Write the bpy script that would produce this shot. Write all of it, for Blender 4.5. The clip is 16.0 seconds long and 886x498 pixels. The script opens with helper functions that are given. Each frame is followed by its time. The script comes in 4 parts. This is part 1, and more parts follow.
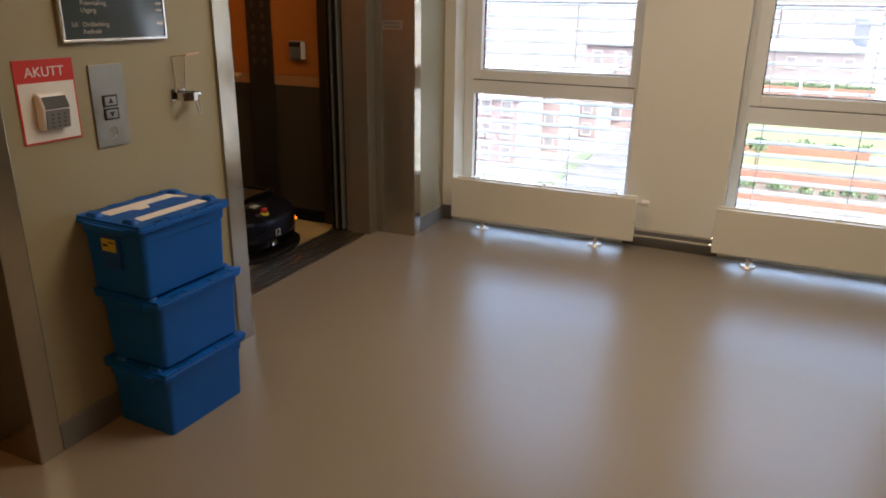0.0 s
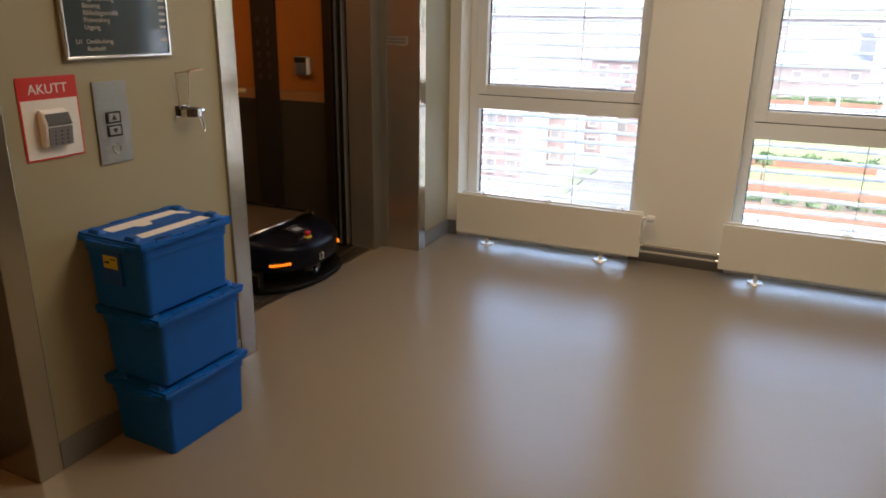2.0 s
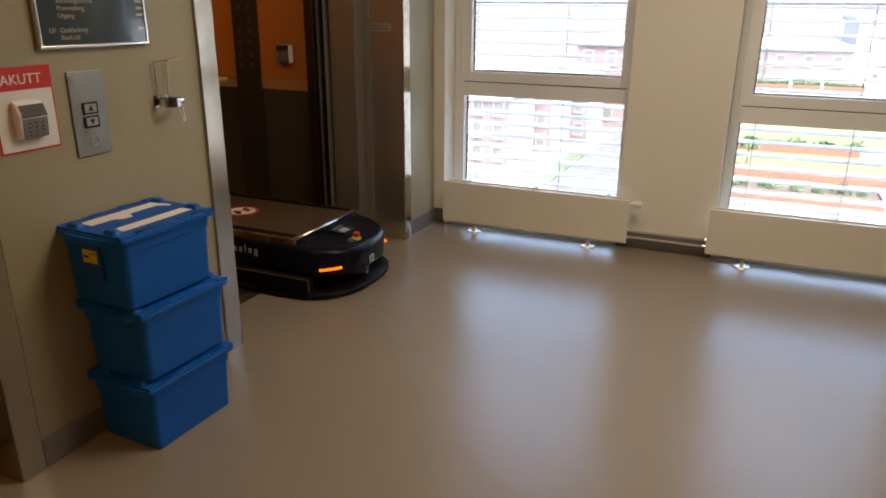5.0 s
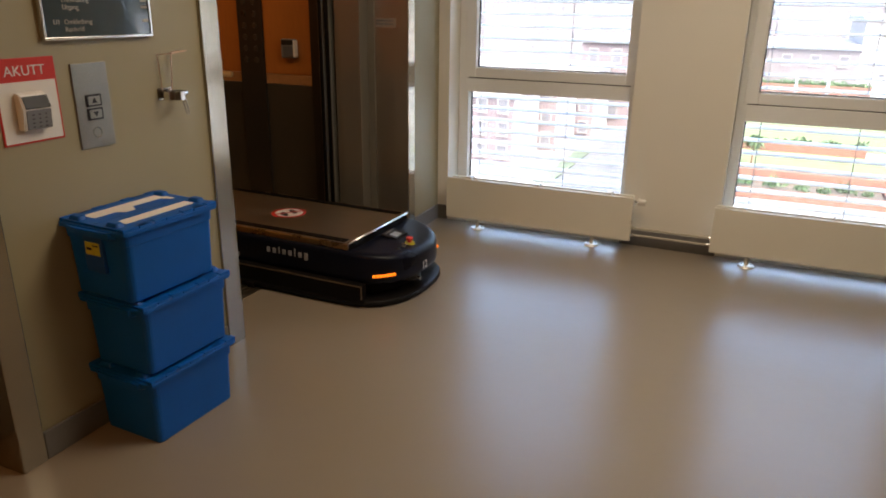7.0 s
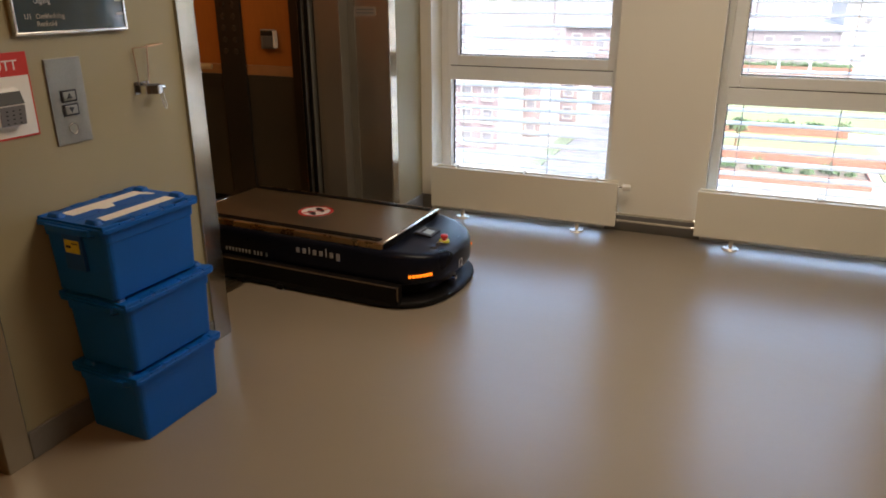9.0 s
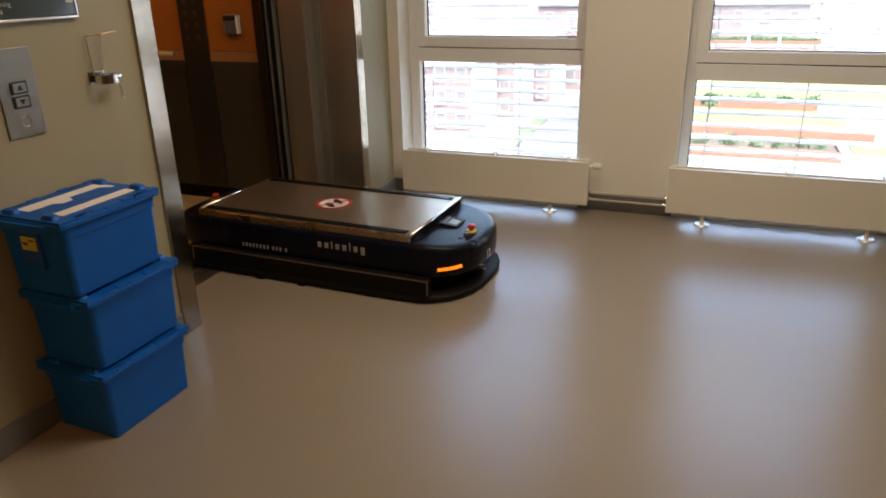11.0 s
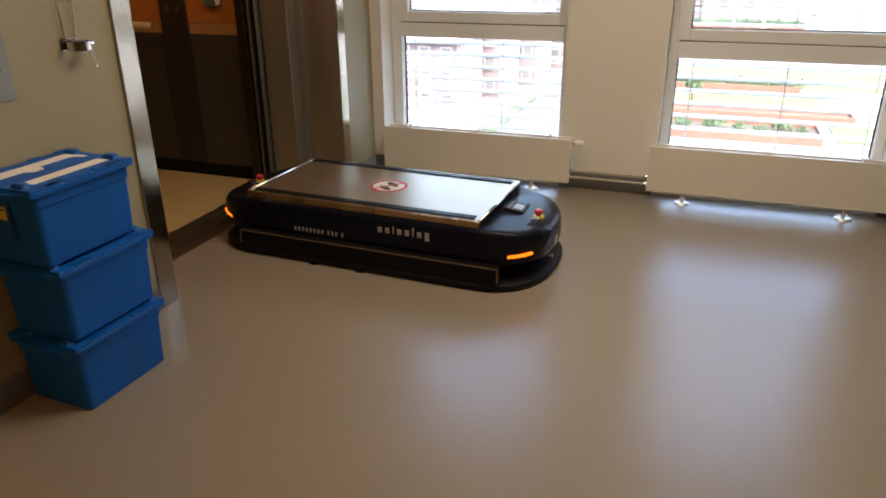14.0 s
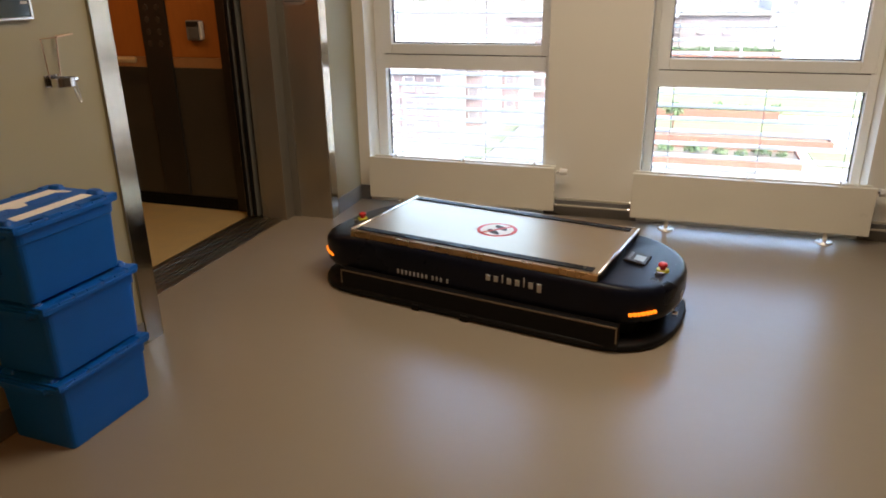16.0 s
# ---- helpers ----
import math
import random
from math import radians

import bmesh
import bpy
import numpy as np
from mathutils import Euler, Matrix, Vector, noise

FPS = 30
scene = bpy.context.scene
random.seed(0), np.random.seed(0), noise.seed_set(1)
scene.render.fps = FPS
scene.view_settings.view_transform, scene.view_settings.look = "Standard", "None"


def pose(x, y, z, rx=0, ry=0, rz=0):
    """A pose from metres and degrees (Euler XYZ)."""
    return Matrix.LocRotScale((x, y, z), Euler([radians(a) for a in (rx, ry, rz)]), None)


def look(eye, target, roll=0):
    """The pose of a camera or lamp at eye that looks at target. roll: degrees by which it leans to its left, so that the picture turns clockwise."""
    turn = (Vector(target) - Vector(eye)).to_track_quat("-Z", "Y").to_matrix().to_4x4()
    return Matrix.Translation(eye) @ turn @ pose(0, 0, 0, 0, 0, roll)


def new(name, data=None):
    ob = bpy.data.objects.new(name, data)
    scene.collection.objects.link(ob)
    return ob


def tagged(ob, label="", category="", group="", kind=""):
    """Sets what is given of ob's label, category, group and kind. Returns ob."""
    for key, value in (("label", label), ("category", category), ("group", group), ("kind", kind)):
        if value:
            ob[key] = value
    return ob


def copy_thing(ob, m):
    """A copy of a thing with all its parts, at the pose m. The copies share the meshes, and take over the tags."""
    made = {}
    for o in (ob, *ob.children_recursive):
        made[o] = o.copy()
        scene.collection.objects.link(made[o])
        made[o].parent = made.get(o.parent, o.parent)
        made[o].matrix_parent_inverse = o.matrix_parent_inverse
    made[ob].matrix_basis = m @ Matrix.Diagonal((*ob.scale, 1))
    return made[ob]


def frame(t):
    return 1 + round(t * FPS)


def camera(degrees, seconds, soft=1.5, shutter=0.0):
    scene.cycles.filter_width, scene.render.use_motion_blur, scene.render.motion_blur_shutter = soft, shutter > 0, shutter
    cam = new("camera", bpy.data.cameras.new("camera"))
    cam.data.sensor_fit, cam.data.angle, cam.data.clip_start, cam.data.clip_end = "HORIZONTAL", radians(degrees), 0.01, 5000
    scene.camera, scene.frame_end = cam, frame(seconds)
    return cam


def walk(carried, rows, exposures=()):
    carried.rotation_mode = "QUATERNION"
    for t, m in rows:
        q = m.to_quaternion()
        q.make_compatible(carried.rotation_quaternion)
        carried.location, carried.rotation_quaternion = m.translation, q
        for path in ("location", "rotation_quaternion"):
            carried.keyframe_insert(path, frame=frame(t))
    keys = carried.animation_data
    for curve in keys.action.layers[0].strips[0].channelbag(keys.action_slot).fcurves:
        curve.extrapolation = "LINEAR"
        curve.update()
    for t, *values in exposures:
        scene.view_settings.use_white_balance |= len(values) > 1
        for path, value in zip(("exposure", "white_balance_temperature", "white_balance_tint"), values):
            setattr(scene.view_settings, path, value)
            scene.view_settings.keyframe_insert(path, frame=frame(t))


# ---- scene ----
cam = camera(63.6, 16.0, soft=1.8)
# seconds, place, pitch, lean, yaw
ROWS = [
    (0, 2.088, -1.988, 1.507, -18.96, -0.82, 24.31),
    (0.5, 2.076, -1.964, 1.506, -18.82, -0.65, 24.06),
    (1, 2.090, -1.962, 1.508, -18.63, -0.62, 24.33),
    (1.5, 2.078, -1.956, 1.512, -18.36, -0.54, 24.50),
    (2, 2.084, -1.962, 1.515, -17.92, -0.79, 24.78),
    (2.5, 2.083, -1.962, 1.517, -18.58, -0.67, 24.64),
    (3, 2.090, -1.957, 1.507, -19.11, -0.36, 24.35),
    (3.5, 2.088, -1.947, 1.501, -19.96, -0.46, 24.00),
    (4, 2.084, -1.940, 1.506, -19.42, -0.05, 23.62),
    (6.5, 2.072, -1.932, 1.511, -18.80, -0.85, 23.77),
    (7, 2.076, -1.929, 1.501, -19.09, -0.71, 24.01),
    (7.5, 2.085, -1.922, 1.504, -19.66, -0.01, 23.48),
    (8, 2.083, -1.917, 1.502, -19.80, -0.04, 23.30),
    (8.5, 2.090, -1.914, 1.505, -20.13, 0.20, 23.04),
    (9, 2.084, -1.915, 1.503, -20.01, 0.15, 22.67),
    (11.5, 2.107, -1.872, 1.496, -21.83, 1.33, 20.24),
    (12, 2.107, -1.874, 1.492, -22.07, 1.21, 20.38),
    (12.5, 2.111, -1.882, 1.491, -22.08, 1.05, 20.51),
    (13, 2.107, -1.877, 1.484, -22.19, 0.85, 19.98),
    (13.5, 2.113, -1.864, 1.479, -22.71, 0.67, 19.49),
    (14, 2.125, -1.872, 1.468, -22.90, 0.39, 19.41),
    (14.5, 2.110, -1.864, 1.475, -22.16, 0.48, 18.14),
    (15, 2.106, -1.861, 1.484, -22.15, 0.52, 18.10),
    (15.5, 2.099, -1.869, 1.483, -20.73, 0.68, 18.27),
    (16, 2.126, -1.873, 1.478, -20.69, 0.80, 18.09),
]
EXPOSURES = [(0.0, 3.66, 6350, 10), (0.5, 3.68, 6350, 10), (8.0, 3.66, 6350, 10), (12.5, 3.77, 6320, 10), (16.0, 3.84, 6280, 10)]
walk(cam, [(t, pose(x, y, z, 90 + pitch, lean, yaw)) for t, x, y, z, pitch, lean, yaw in ROWS], EXPOSURES)

# ---- world and light ----
world = bpy.data.worlds.new("overcast_sky")
scene.world = world
world.use_nodes = True
wn = world.node_tree.nodes
sky = wn.new("ShaderNodeTexSky")
sky.sky_type = "NISHITA"
sky.sun_disc = False
sky.sun_elevation, sky.sun_rotation = radians(57), radians(146)
sky.air_density, sky.dust_density = 1.0, 4.0
world.node_tree.links.new(sky.outputs["Color"], wn["Background"].inputs["Color"])
wn["Background"].inputs["Strength"].default_value = 0.15

sun_data = bpy.data.lights.new("sun", "SUN")
sun_data.energy, sun_data.angle, sun_data.color = 0.75, radians(12), (1.0, 0.96, 0.9)
sun = new("sun", sun_data)
sun.matrix_world = look((9, 0, 20), (2, 10.5, 0))


def unseen_lamp(x, y, sx, sy, power, colour, z=2.66):
    data = bpy.data.lights.new("unseen_lamp", "AREA")
    data.shape, data.size, data.size_y, data.energy, data.color = "RECTANGLE", sx, sy, power, colour
    ob = new("unseen_lamp", data)
    ob.location = (x, y, z)
    return ob


# Two unseen fill lamps, added to brighten the window wall and warm the left floor.
unseen_lamp(2.0, 0.7, 1.8, 1.2, 3.65, (1.0, 0.82, 0.60))
unseen_lamp(1.0, -3.1, 0.6, 0.6, 1.7, (1.0, 0.40, 0.10))
# Unseen lamp assumed under the lift cab's ceiling.
unseen_lamp(-1.35, 1.2, 0.5, 0.5, 0.47, (1.0, 0.55, 0.2), 2.24)


# ---- materials ----
def mat(name, colour, rough=0.5, metal=0.0, spread=0.12, scale=3.0, fine=60.0, bump=0.05, stretch=(1, 1, 1), coat=0.0, island=False, emit=0.0, spec=0.5, wear=0.15, wave=0.0):
    m = bpy.data.materials.new(name)
    m.use_nodes = True
    n, l = m.node_tree.nodes, m.node_tree.links
    b = n["Principled BSDF"]
    tc = n.new("ShaderNodeTexCoord")
    mp = n.new("ShaderNodeMapping")
    mp.inputs["Scale"].default_value = stretch
    l.new(tc.outputs["Object"], mp.inputs["Vector"])
    big, small = n.new("ShaderNodeTexNoise"), n.new("ShaderNodeTexNoise")
    big.inputs["Scale"].default_value, small.inputs["Scale"].default_value = scale, fine
    big.inputs["Detail"].default_value, small.inputs["Detail"].default_value = 5, 3
    for tex in (big, small):
        l.new(mp.outputs["Vector"], tex.inputs["Vector"])
    mix = n.new("ShaderNodeMath")
    mix.operation = "MULTIPLY_ADD"
    mix.inputs[1].default_value = 0.4
    l.new(small.outputs["Fac"], mix.inputs[0])
    half = n.new("ShaderNodeMath")
    half.operation = "MULTIPLY"
    half.inputs[1].default_value = 0.6
    l.new(big.outputs["Fac"], half.inputs[0])
    l.new(half.outputs[0], mix.inputs[2])
    ramp = n.new("ShaderNodeMapRange")
    ramp.inputs["From Min"].default_value, ramp.inputs["From Max"].default_value = 0.3, 0.7
    ramp.inputs["To Min"].default_value, ramp.inputs["To Max"].default_value = 1 - spread, 1 + spread
    l.new(mix.outputs[0], ramp.inputs["Value"])
    factor = ramp.outputs[0]
    if island:
        info = n.new("ShaderNodeObjectInfo")
        r2 = n.new("ShaderNodeMapRange")
        r2.inputs["To Min"].default_value, r2.inputs["To Max"].default_value = 0.75, 1.25
        l.new(info.outputs["Random"], r2.inputs["Value"])
        mu = n.new("ShaderNodeMath")
        mu.operation = "MULTIPLY"
        l.new(factor, mu.inputs[0])
        l.new(r2.outputs[0], mu.inputs[1])
        factor = mu.outputs[0]
    tint = n.new("ShaderNodeVectorMath")
    tint.operation = "SCALE"
    tint.inputs[0].default_value = colour
    l.new(factor, tint.inputs["Scale"])
    l.new(tint.outputs[0], b.inputs["Base Color"])
    rr = n.new("ShaderNodeMapRange")
    rr.inputs["From Min"].default_value, rr.inputs["From Max"].default_value = 0.3, 0.7
    rr.inputs["To Min"].default_value, rr.inputs["To Max"].default_value = rough * (1 - wear), min(1, rough * (1 + wear))
    l.new(big.outputs["Fac"], rr.inputs["Value"])
    l.new(rr.outputs[0], b.inputs["Roughness"])
    b.inputs["Metallic"].default_value = metal
    b.inputs["Specular IOR Level"].default_value = spec
    b.inputs["Coat Weight"].default_value = coat
    if bump:
        bp = n.new("ShaderNodeBump")
        bp.inputs["Strength"].default_value, bp.inputs["Distance"].default_value = bump, 0.004
        l.new(small.outputs["Fac"], bp.inputs["Height"])
        l.new(bp.outputs[0], b.inputs["Normal"])
        if wave:
            bw = n.new("ShaderNodeBump")
            bw.inputs["Strength"].default_value, bw.inputs["Distance"].default_value = wave, 0.02
            l.new(big.outputs["Fac"], bw.inputs["Height"])
            l.new(bw.outputs[0], bp.inputs["Normal"])
    if emit:
        b.inputs["Emission Color"].default_value = (*colour, 1)
        b.inputs["Emission Strength"].default_value = emit
    return m


def glass(name, rough=0.0, tint=(0.97, 0.99, 0.98)):
    m = bpy.data.materials.new(name)
    m.use_nodes = True
    b = m.node_tree.nodes["Principled BSDF"]
    b.inputs["Base Color"].default_value = (*tint, 1)
    b.inputs["Transmission Weight"].default_value = 1.0
    b.inputs["Roughness"].default_value = rough
    b.inputs["IOR"].default_value = 1.45
    return m


FLOOR = mat("grey_vinyl", (0.278, 0.234, 0.178), 0.29, spread=0.03, scale=1.3, fine=240, bump=0.02, spec=0.85, wear=0.05, wave=0.3)
# One cream paint in two tones: light falloff put into the wall colours.
WALL = mat("cream_paint_darkened", (0.345, 0.302, 0.188), 0.55, spread=0.03, scale=1.0, fine=350, bump=0.04)
WALLW = mat("cream_paint_raised", (0.83, 0.79, 0.70), 0.5, spread=0.03, scale=1.0, fine=350, bump=0.04)
# Dark colour for the unseen east and south walls, to cut bounced light.
FILLCUT = mat("fill_cutting_dark", (0.13, 0.10, 0.07), 0.6, spread=0.05)
CEIL = mat("ceiling_white", (0.80, 0.78, 0.74), 0.8, spread=0.03, bump=0.03)
SKIRT = mat("grey_skirting_vinyl", (0.17, 0.165, 0.16), 0.4, spread=0.08)
FRAMEM = mat("white_window_paint", (0.86, 0.85, 0.81), 0.35, spread=0.03, bump=0.02)
GASKET = mat("black_gasket", (0.02, 0.02, 0.02), 0.6)
RADM = mat("cream_radiator_enamel", (0.80, 0.765, 0.66), 0.3, spread=0.02, bump=0.01)
PIPEM = mat("dull_cream_pipe_paint", (0.50, 0.465, 0.385), 0.5, spread=0.04)
CHROME = mat("chromed_metal", (0.75, 0.74, 0.72), 0.18, 1.0, spread=0.05)
ROSETTE = mat("satin_metal", (0.72, 0.69, 0.63), 0.35, 0.6, spread=0.05)
STEEL = mat("brushed_steel", (0.42, 0.385, 0.315), 0.18, 1.0, spread=0.03, scale=3, fine=160, bump=0.0, stretch=(3, 3, 0.5))
PLATE = mat("dull_brushed_plate", (0.32, 0.30, 0.26), 0.36, 1.0, spread=0.12, scale=9, fine=160, bump=0.0)
REVEAL = mat("reveal_tone_steel", (0.54, 0.51, 0.44), 0.34, 0.9, spread=0.05, scale=3, fine=160, bump=0.0, stretch=(3, 3, 0.5))
DARKSTEEL = mat("dark_brushed_steel", (0.36, 0.34, 0.29), 0.36, 0.75, spread=0.04, scale=3, fine=160, bump=0.0, stretch=(3, 3, 0.5))
CABCOL = mat("dark_bronze_steel", (0.040, 0.032, 0.026), 0.32, 0.3, spread=0.12, scale=3)
CABBUT = mat("dark_button_steel", (0.075, 0.060, 0.048), 0.3, 0.4, spread=0.1)
CABLOW = mat("dark_brown_laminate", (0.050, 0.042, 0.031), 0.35, spread=0.15, scale=3)
CABUP = mat("orange_wood_laminate", (0.38, 0.130, 0.024), 0.4, spread=0.12, scale=5, stretch=(1, 1, 0.2))
CABBAND = mat("wood_rail", (0.36, 0.18, 0.075), 0.4, spread=0.15, scale=6)
HANDRAIL = mat("pale_wood", (0.55, 0.36, 0.17), 0.4, spread=0.12, scale=8)
CABFLOOR = mat("beige_speckled_vinyl", (0.46, 0.345, 0.165), 0.45, spread=0.15, scale=8, fine=200)
SILLM = mat("aluminium_sill", (0.40, 0.365, 0.31), 0.34, 1.0, spread=0.2, scale=5, stretch=(40, 1, 1))
BLUE = mat("blue_plastic", (0.003, 0.100, 0.43), 0.45, spread=0.08, scale=8, fine=200, bump=0.04, spec=0.3)
BLUED = mat("blue_plastic_dark", (0.003, 0.068, 0.32), 0.5, spread=0.1, scale=8)
PAPER = mat("cream_paper", (0.88, 0.81, 0.74), 0.7, spread=0.05)
YELLOW = mat("yellow_label", (0.55, 0.48, 0.03), 0.5, spread=0.1, scale=30)
RED = mat("red_print", (0.55, 0.03, 0.02), 0.45, spread=0.04)
REDB = mat("red_plastic", (0.60, 0.03, 0.025), 0.3, spread=0.05)
WHITE = mat("white_plastic", (0.78, 0.75, 0.70), 0.35, spread=0.03)
DGREY = mat("dark_grey_plastic", (0.10, 0.10, 0.105), 0.4, spread=0.08)
MGREY = mat("mid_grey_plastic", (0.17, 0.17, 0.18), 0.4, spread=0.06)
BLACK = mat("black_painted_shell", (0.006, 0.007, 0.014), 0.30, spread=0.3, scale=4, bump=0.015, spec=0.15)
RUBBER = mat("black_rubber", (0.0045, 0.004, 0.004), 0.5, spread=0.25, scale=10, spec=0.17)
TOPSTEEL = mat("worn_steel_plate", (0.49, 0.395, 0.275), 0.34, 0.93, spread=0.05, scale=3, fine=120, bump=0.012, stretch=(1, 3, 1))
BRONZE = mat("brass_coloured_rail", (0.50, 0.32, 0.15), 0.28, 1.0, spread=0.12, scale=8)
COPPER = mat("copper_wire", (0.60, 0.42, 0.30), 0.35, 1.0, spread=0.1)
AMBER = mat("amber_light", (1.0, 0.20, 0.008), 0.3, spread=0.0, bump=0.0, emit=0.12)
LIGHTGREY = mat("light_grey_print", (0.40, 0.39, 0.37), 0.5, spread=0.04)
INK = mat("black_ink", (0.012, 0.011, 0.012), 0.5)
NAVY = mat("navy_sign_panel", (0.020, 0.042, 0.058), 0.06, spread=0.05, scale=2, bump=0.0, coat=1.0, wear=0.0)
SCREEN = mat("grey_lcd", (0.42, 0.48, 0.50), 0.15, spread=0.05, bump=0.0)
GLASS = glass("window_glass")
SLATM = mat("white_slat_paint", (0.86, 0.85, 0.83), 0.4, spread=0.03, bump=0.0)
CORD = mat("grey_cord", (0.16, 0.16, 0.17), 0.7)


# ---- mesh helpers ----
def mesh_of(bm, name):
    me = bpy.data.meshes.new(name)
    bm.to_mesh(me)
    bm.free()
    return me


def part(name, bm, material, parent=None, label="", smooth=False):
    me = mesh_of(bm, name)
    me.materials.append(material)
    if smooth:
        for p in me.polygons:
            p.use_smooth = True
    ob = new(name, me)
    if parent is not None:
        ob.parent = parent
    if label:
        ob["label"] = label
    return ob


def add_box(bm, a, b, bevel=0.0, m=None):
    x0, y0, z0 = a
    x1, y1, z1 = b
    t = Matrix.LocRotScale(((x0 + x1) / 2, (y0 + y1) / 2, (z0 + z1) / 2), None, (abs(x1 - x0), abs(y1 - y0), abs(z1 - z0)))
    got = bmesh.ops.create_cube(bm, size=1.0, matrix=t)["verts"]
    if bevel:
        edges = list({e for v in got for e in v.link_edges})
        res = bmesh.ops.bevel(bm, geom=edges, offset=bevel, segments=2, affect="EDGES", profile=0.5)
        got = list({v for f in res["faces"] for v in f.verts} | {v for v in got if v.is_valid})
    if m is not None:
        bmesh.ops.transform(bm, matrix=m, verts=got)
    return got


def box(a, b, bevel=0.0, m=None):
    bm = bmesh.new()
    add_box(bm, a, b, bevel, m)
    return bm


def add_cyl(bm, p, q, r, r2=None, seg=16):
    p, q = Vector(p), Vector(q)
    d = q - p
    t = Matrix.Translation((p + q) / 2) @ d.to_track_quat("Z", "Y").to_matrix().to_4x4()
    bmesh.ops.create_cone(bm, cap_ends=True, segments=seg, radius1=r, radius2=r if r2 is None else r2, depth=d.length, matrix=t)


def cyl(p, q, r, r2=None, seg=16):
    bm = bmesh.new()
    add_cyl(bm, p, q, r, r2, seg)
    return bm


def tube(points, r, seg=8):
    """A round bar along a line of points."""
    bm = bmesh.new()
    pts = [Vector(p) for p in points]
    rings = []
    for i, p in enumerate(pts):
        d = (pts[min(i + 1, len(pts) - 1)] - pts[max(i - 1, 0)]).normalized()
        q = d.to_track_quat("Z", "Y")
        rings.append([bm.verts.new(p + q @ Vector((r * math.cos(2 * math.pi * k / seg), r * math.sin(2 * math.pi * k / seg), 0))) for k in range(seg)])
    for a, b in zip(rings, rings[1:]):
        for k in range(seg):
            bm.faces.new((a[k], a[(k + 1) % seg], b[(k + 1) % seg], b[k]))
    bm.faces.new(rings[0][::-1])
    bm.faces.new(rings[-1])
    return bm


def loft(rings, cap=True):
    """A closed skin through rings of equally many points."""
    bm = bmesh.new()
    vs = [[bm.verts.new(p) for p in ring] for ring in rings]
    n = len(vs[0])
    for a, b in zip(vs, vs[1:]):
        for k in range(n):
            bm.faces.new((a[k], a[(k + 1) % n], b[(k + 1) % n], b[k]))
    if cap:
        bm.faces.new(vs[0][::-1])
        bm.faces.new(vs[-1])
    return bm


def prism(points, z0, z1):
    return loft([[(x, y, z0) for x, y in points], [(x, y, z1) for x, y in points]])


def rounded(w, d, r, seg=4):
    """A rounded rectangle about the origin, counter-clockwise."""
    out = []
    for cx, cy, a in ((w / 2 - r, d / 2 - r, 0), (-w / 2 + r, d / 2 - r, 90), (-w / 2 + r, -d / 2 + r, 180), (w / 2 - r, -d / 2 + r, 270)):
        for k in range(seg + 1):
            t = radians(a + 90 * k / seg)
            out.append((cx + r * math.cos(t), cy + r * math.sin(t)))
    return out


def lettering(name, words, size, m, material, parent, depth=0.0008, align="LEFT"):
    cu = bpy.data.curves.new(name, "FONT")
    cu.body, cu.size, cu.extrude, cu.align_x, cu.resolution_u = words, size, depth, align, 3
    tmp = bpy.data.objects.new(name, cu)
    me = bpy.data.meshes.new_from_object(tmp)
    bpy.data.objects.remove(tmp)
    me.materials.clear()
    me.materials.append(material)
    me.transform(m)
    ob = new(name, me)
    ob.parent = parent
    return ob


def empty(name, m=None):
    ob = new(name)
    ob.empty_display_size = 0.1
    if m is not None:
        ob.matrix_world = m
    return ob


# lettering on the lift wall: x along +y, up along z, facing +x
ON_WALL = Matrix(((0, 0, 1, 0), (1, 0, 0, 0), (0, 1, 0, 0), (0, 0, 0, 1)))


def on_wall(x, y, z):
    return Matrix.Translation((x, y, z)) @ ON_WALL


# ---- the room ----
WY = 2.675       # window wall, inner face
WT = 0.42        # its thickness
XR, YB, ZC = 5.6, -5.6, 2.70
GY = 2.852       # front of the window frames
OPEN = [(0.080, 1.328, 2.30), (1.928, 3.200, 2.30)]
ZS = 0.02        # bottom of the openings

tagged(part("floor", box((0.0, YB, -0.2), (XR, WY, 0.0)), FLOOR), "smooth grey vinyl floor with dull window reflections", "floor", kind="structure")
tagged(part("ceiling", box((-2.8, YB, ZC), (XR, WY, ZC + 0.2)), CEIL), "plain white ceiling above the lift lobby", "ceiling", kind="structure")

bm = bmesh.new()
spans = [-3.0, OPEN[0][0], OPEN[0][1], OPEN[1][0], OPEN[1][1], XR]
for a, b in ((0, 1), (2, 3), (4, 5)):
    add_box(bm, (spans[a], WY, -0.2), (spans[b], WY + WT, ZC + 0.2))
for x0, x1, zt in OPEN:
    add_box(bm, (x0, WY, -0.2), (x1, WY + WT, ZS))
    add_box(bm, (x0, WY, zt), (x1, WY + WT, ZC + 0.2))
tagged(part("wall_north", bm, WALLW), "cream window wall with two tall openings, its colour raised to brighten it", "wall", kind="structure")

# lift wall with two lift openings
LO = (0.378, 2.262)      # edges of the wall at the open lift
L2 = (-2.55, -0.583)     # the same at the neighbouring lift
bm = bmesh.new()
add_box(bm, (-0.30, LO[1], 0), (0, WY, ZC))
add_box(bm, (-0.30, L2[1], 0), (0, LO[0], ZC))
add_box(bm, (-0.30, YB, 0), (0, L2[0], ZC))
add_box(bm, (-0.30, LO[0], 2.32), (0, LO[1], ZC))
add_box(bm, (-0.30, L2[0], 2.32), (0, L2[1], ZC))
tagged(part("wall_west", bm, WALL), "cream lift wall, its colour darkened for the weaker light on it", "wall", kind="structure")
tagged(part("wall_east", box((XR, YB, -0.2), (XR + 0.2, WY, ZC)), FILLCUT), "unseen closing wall, coloured dark to cut fill light", "wall", kind="structure")
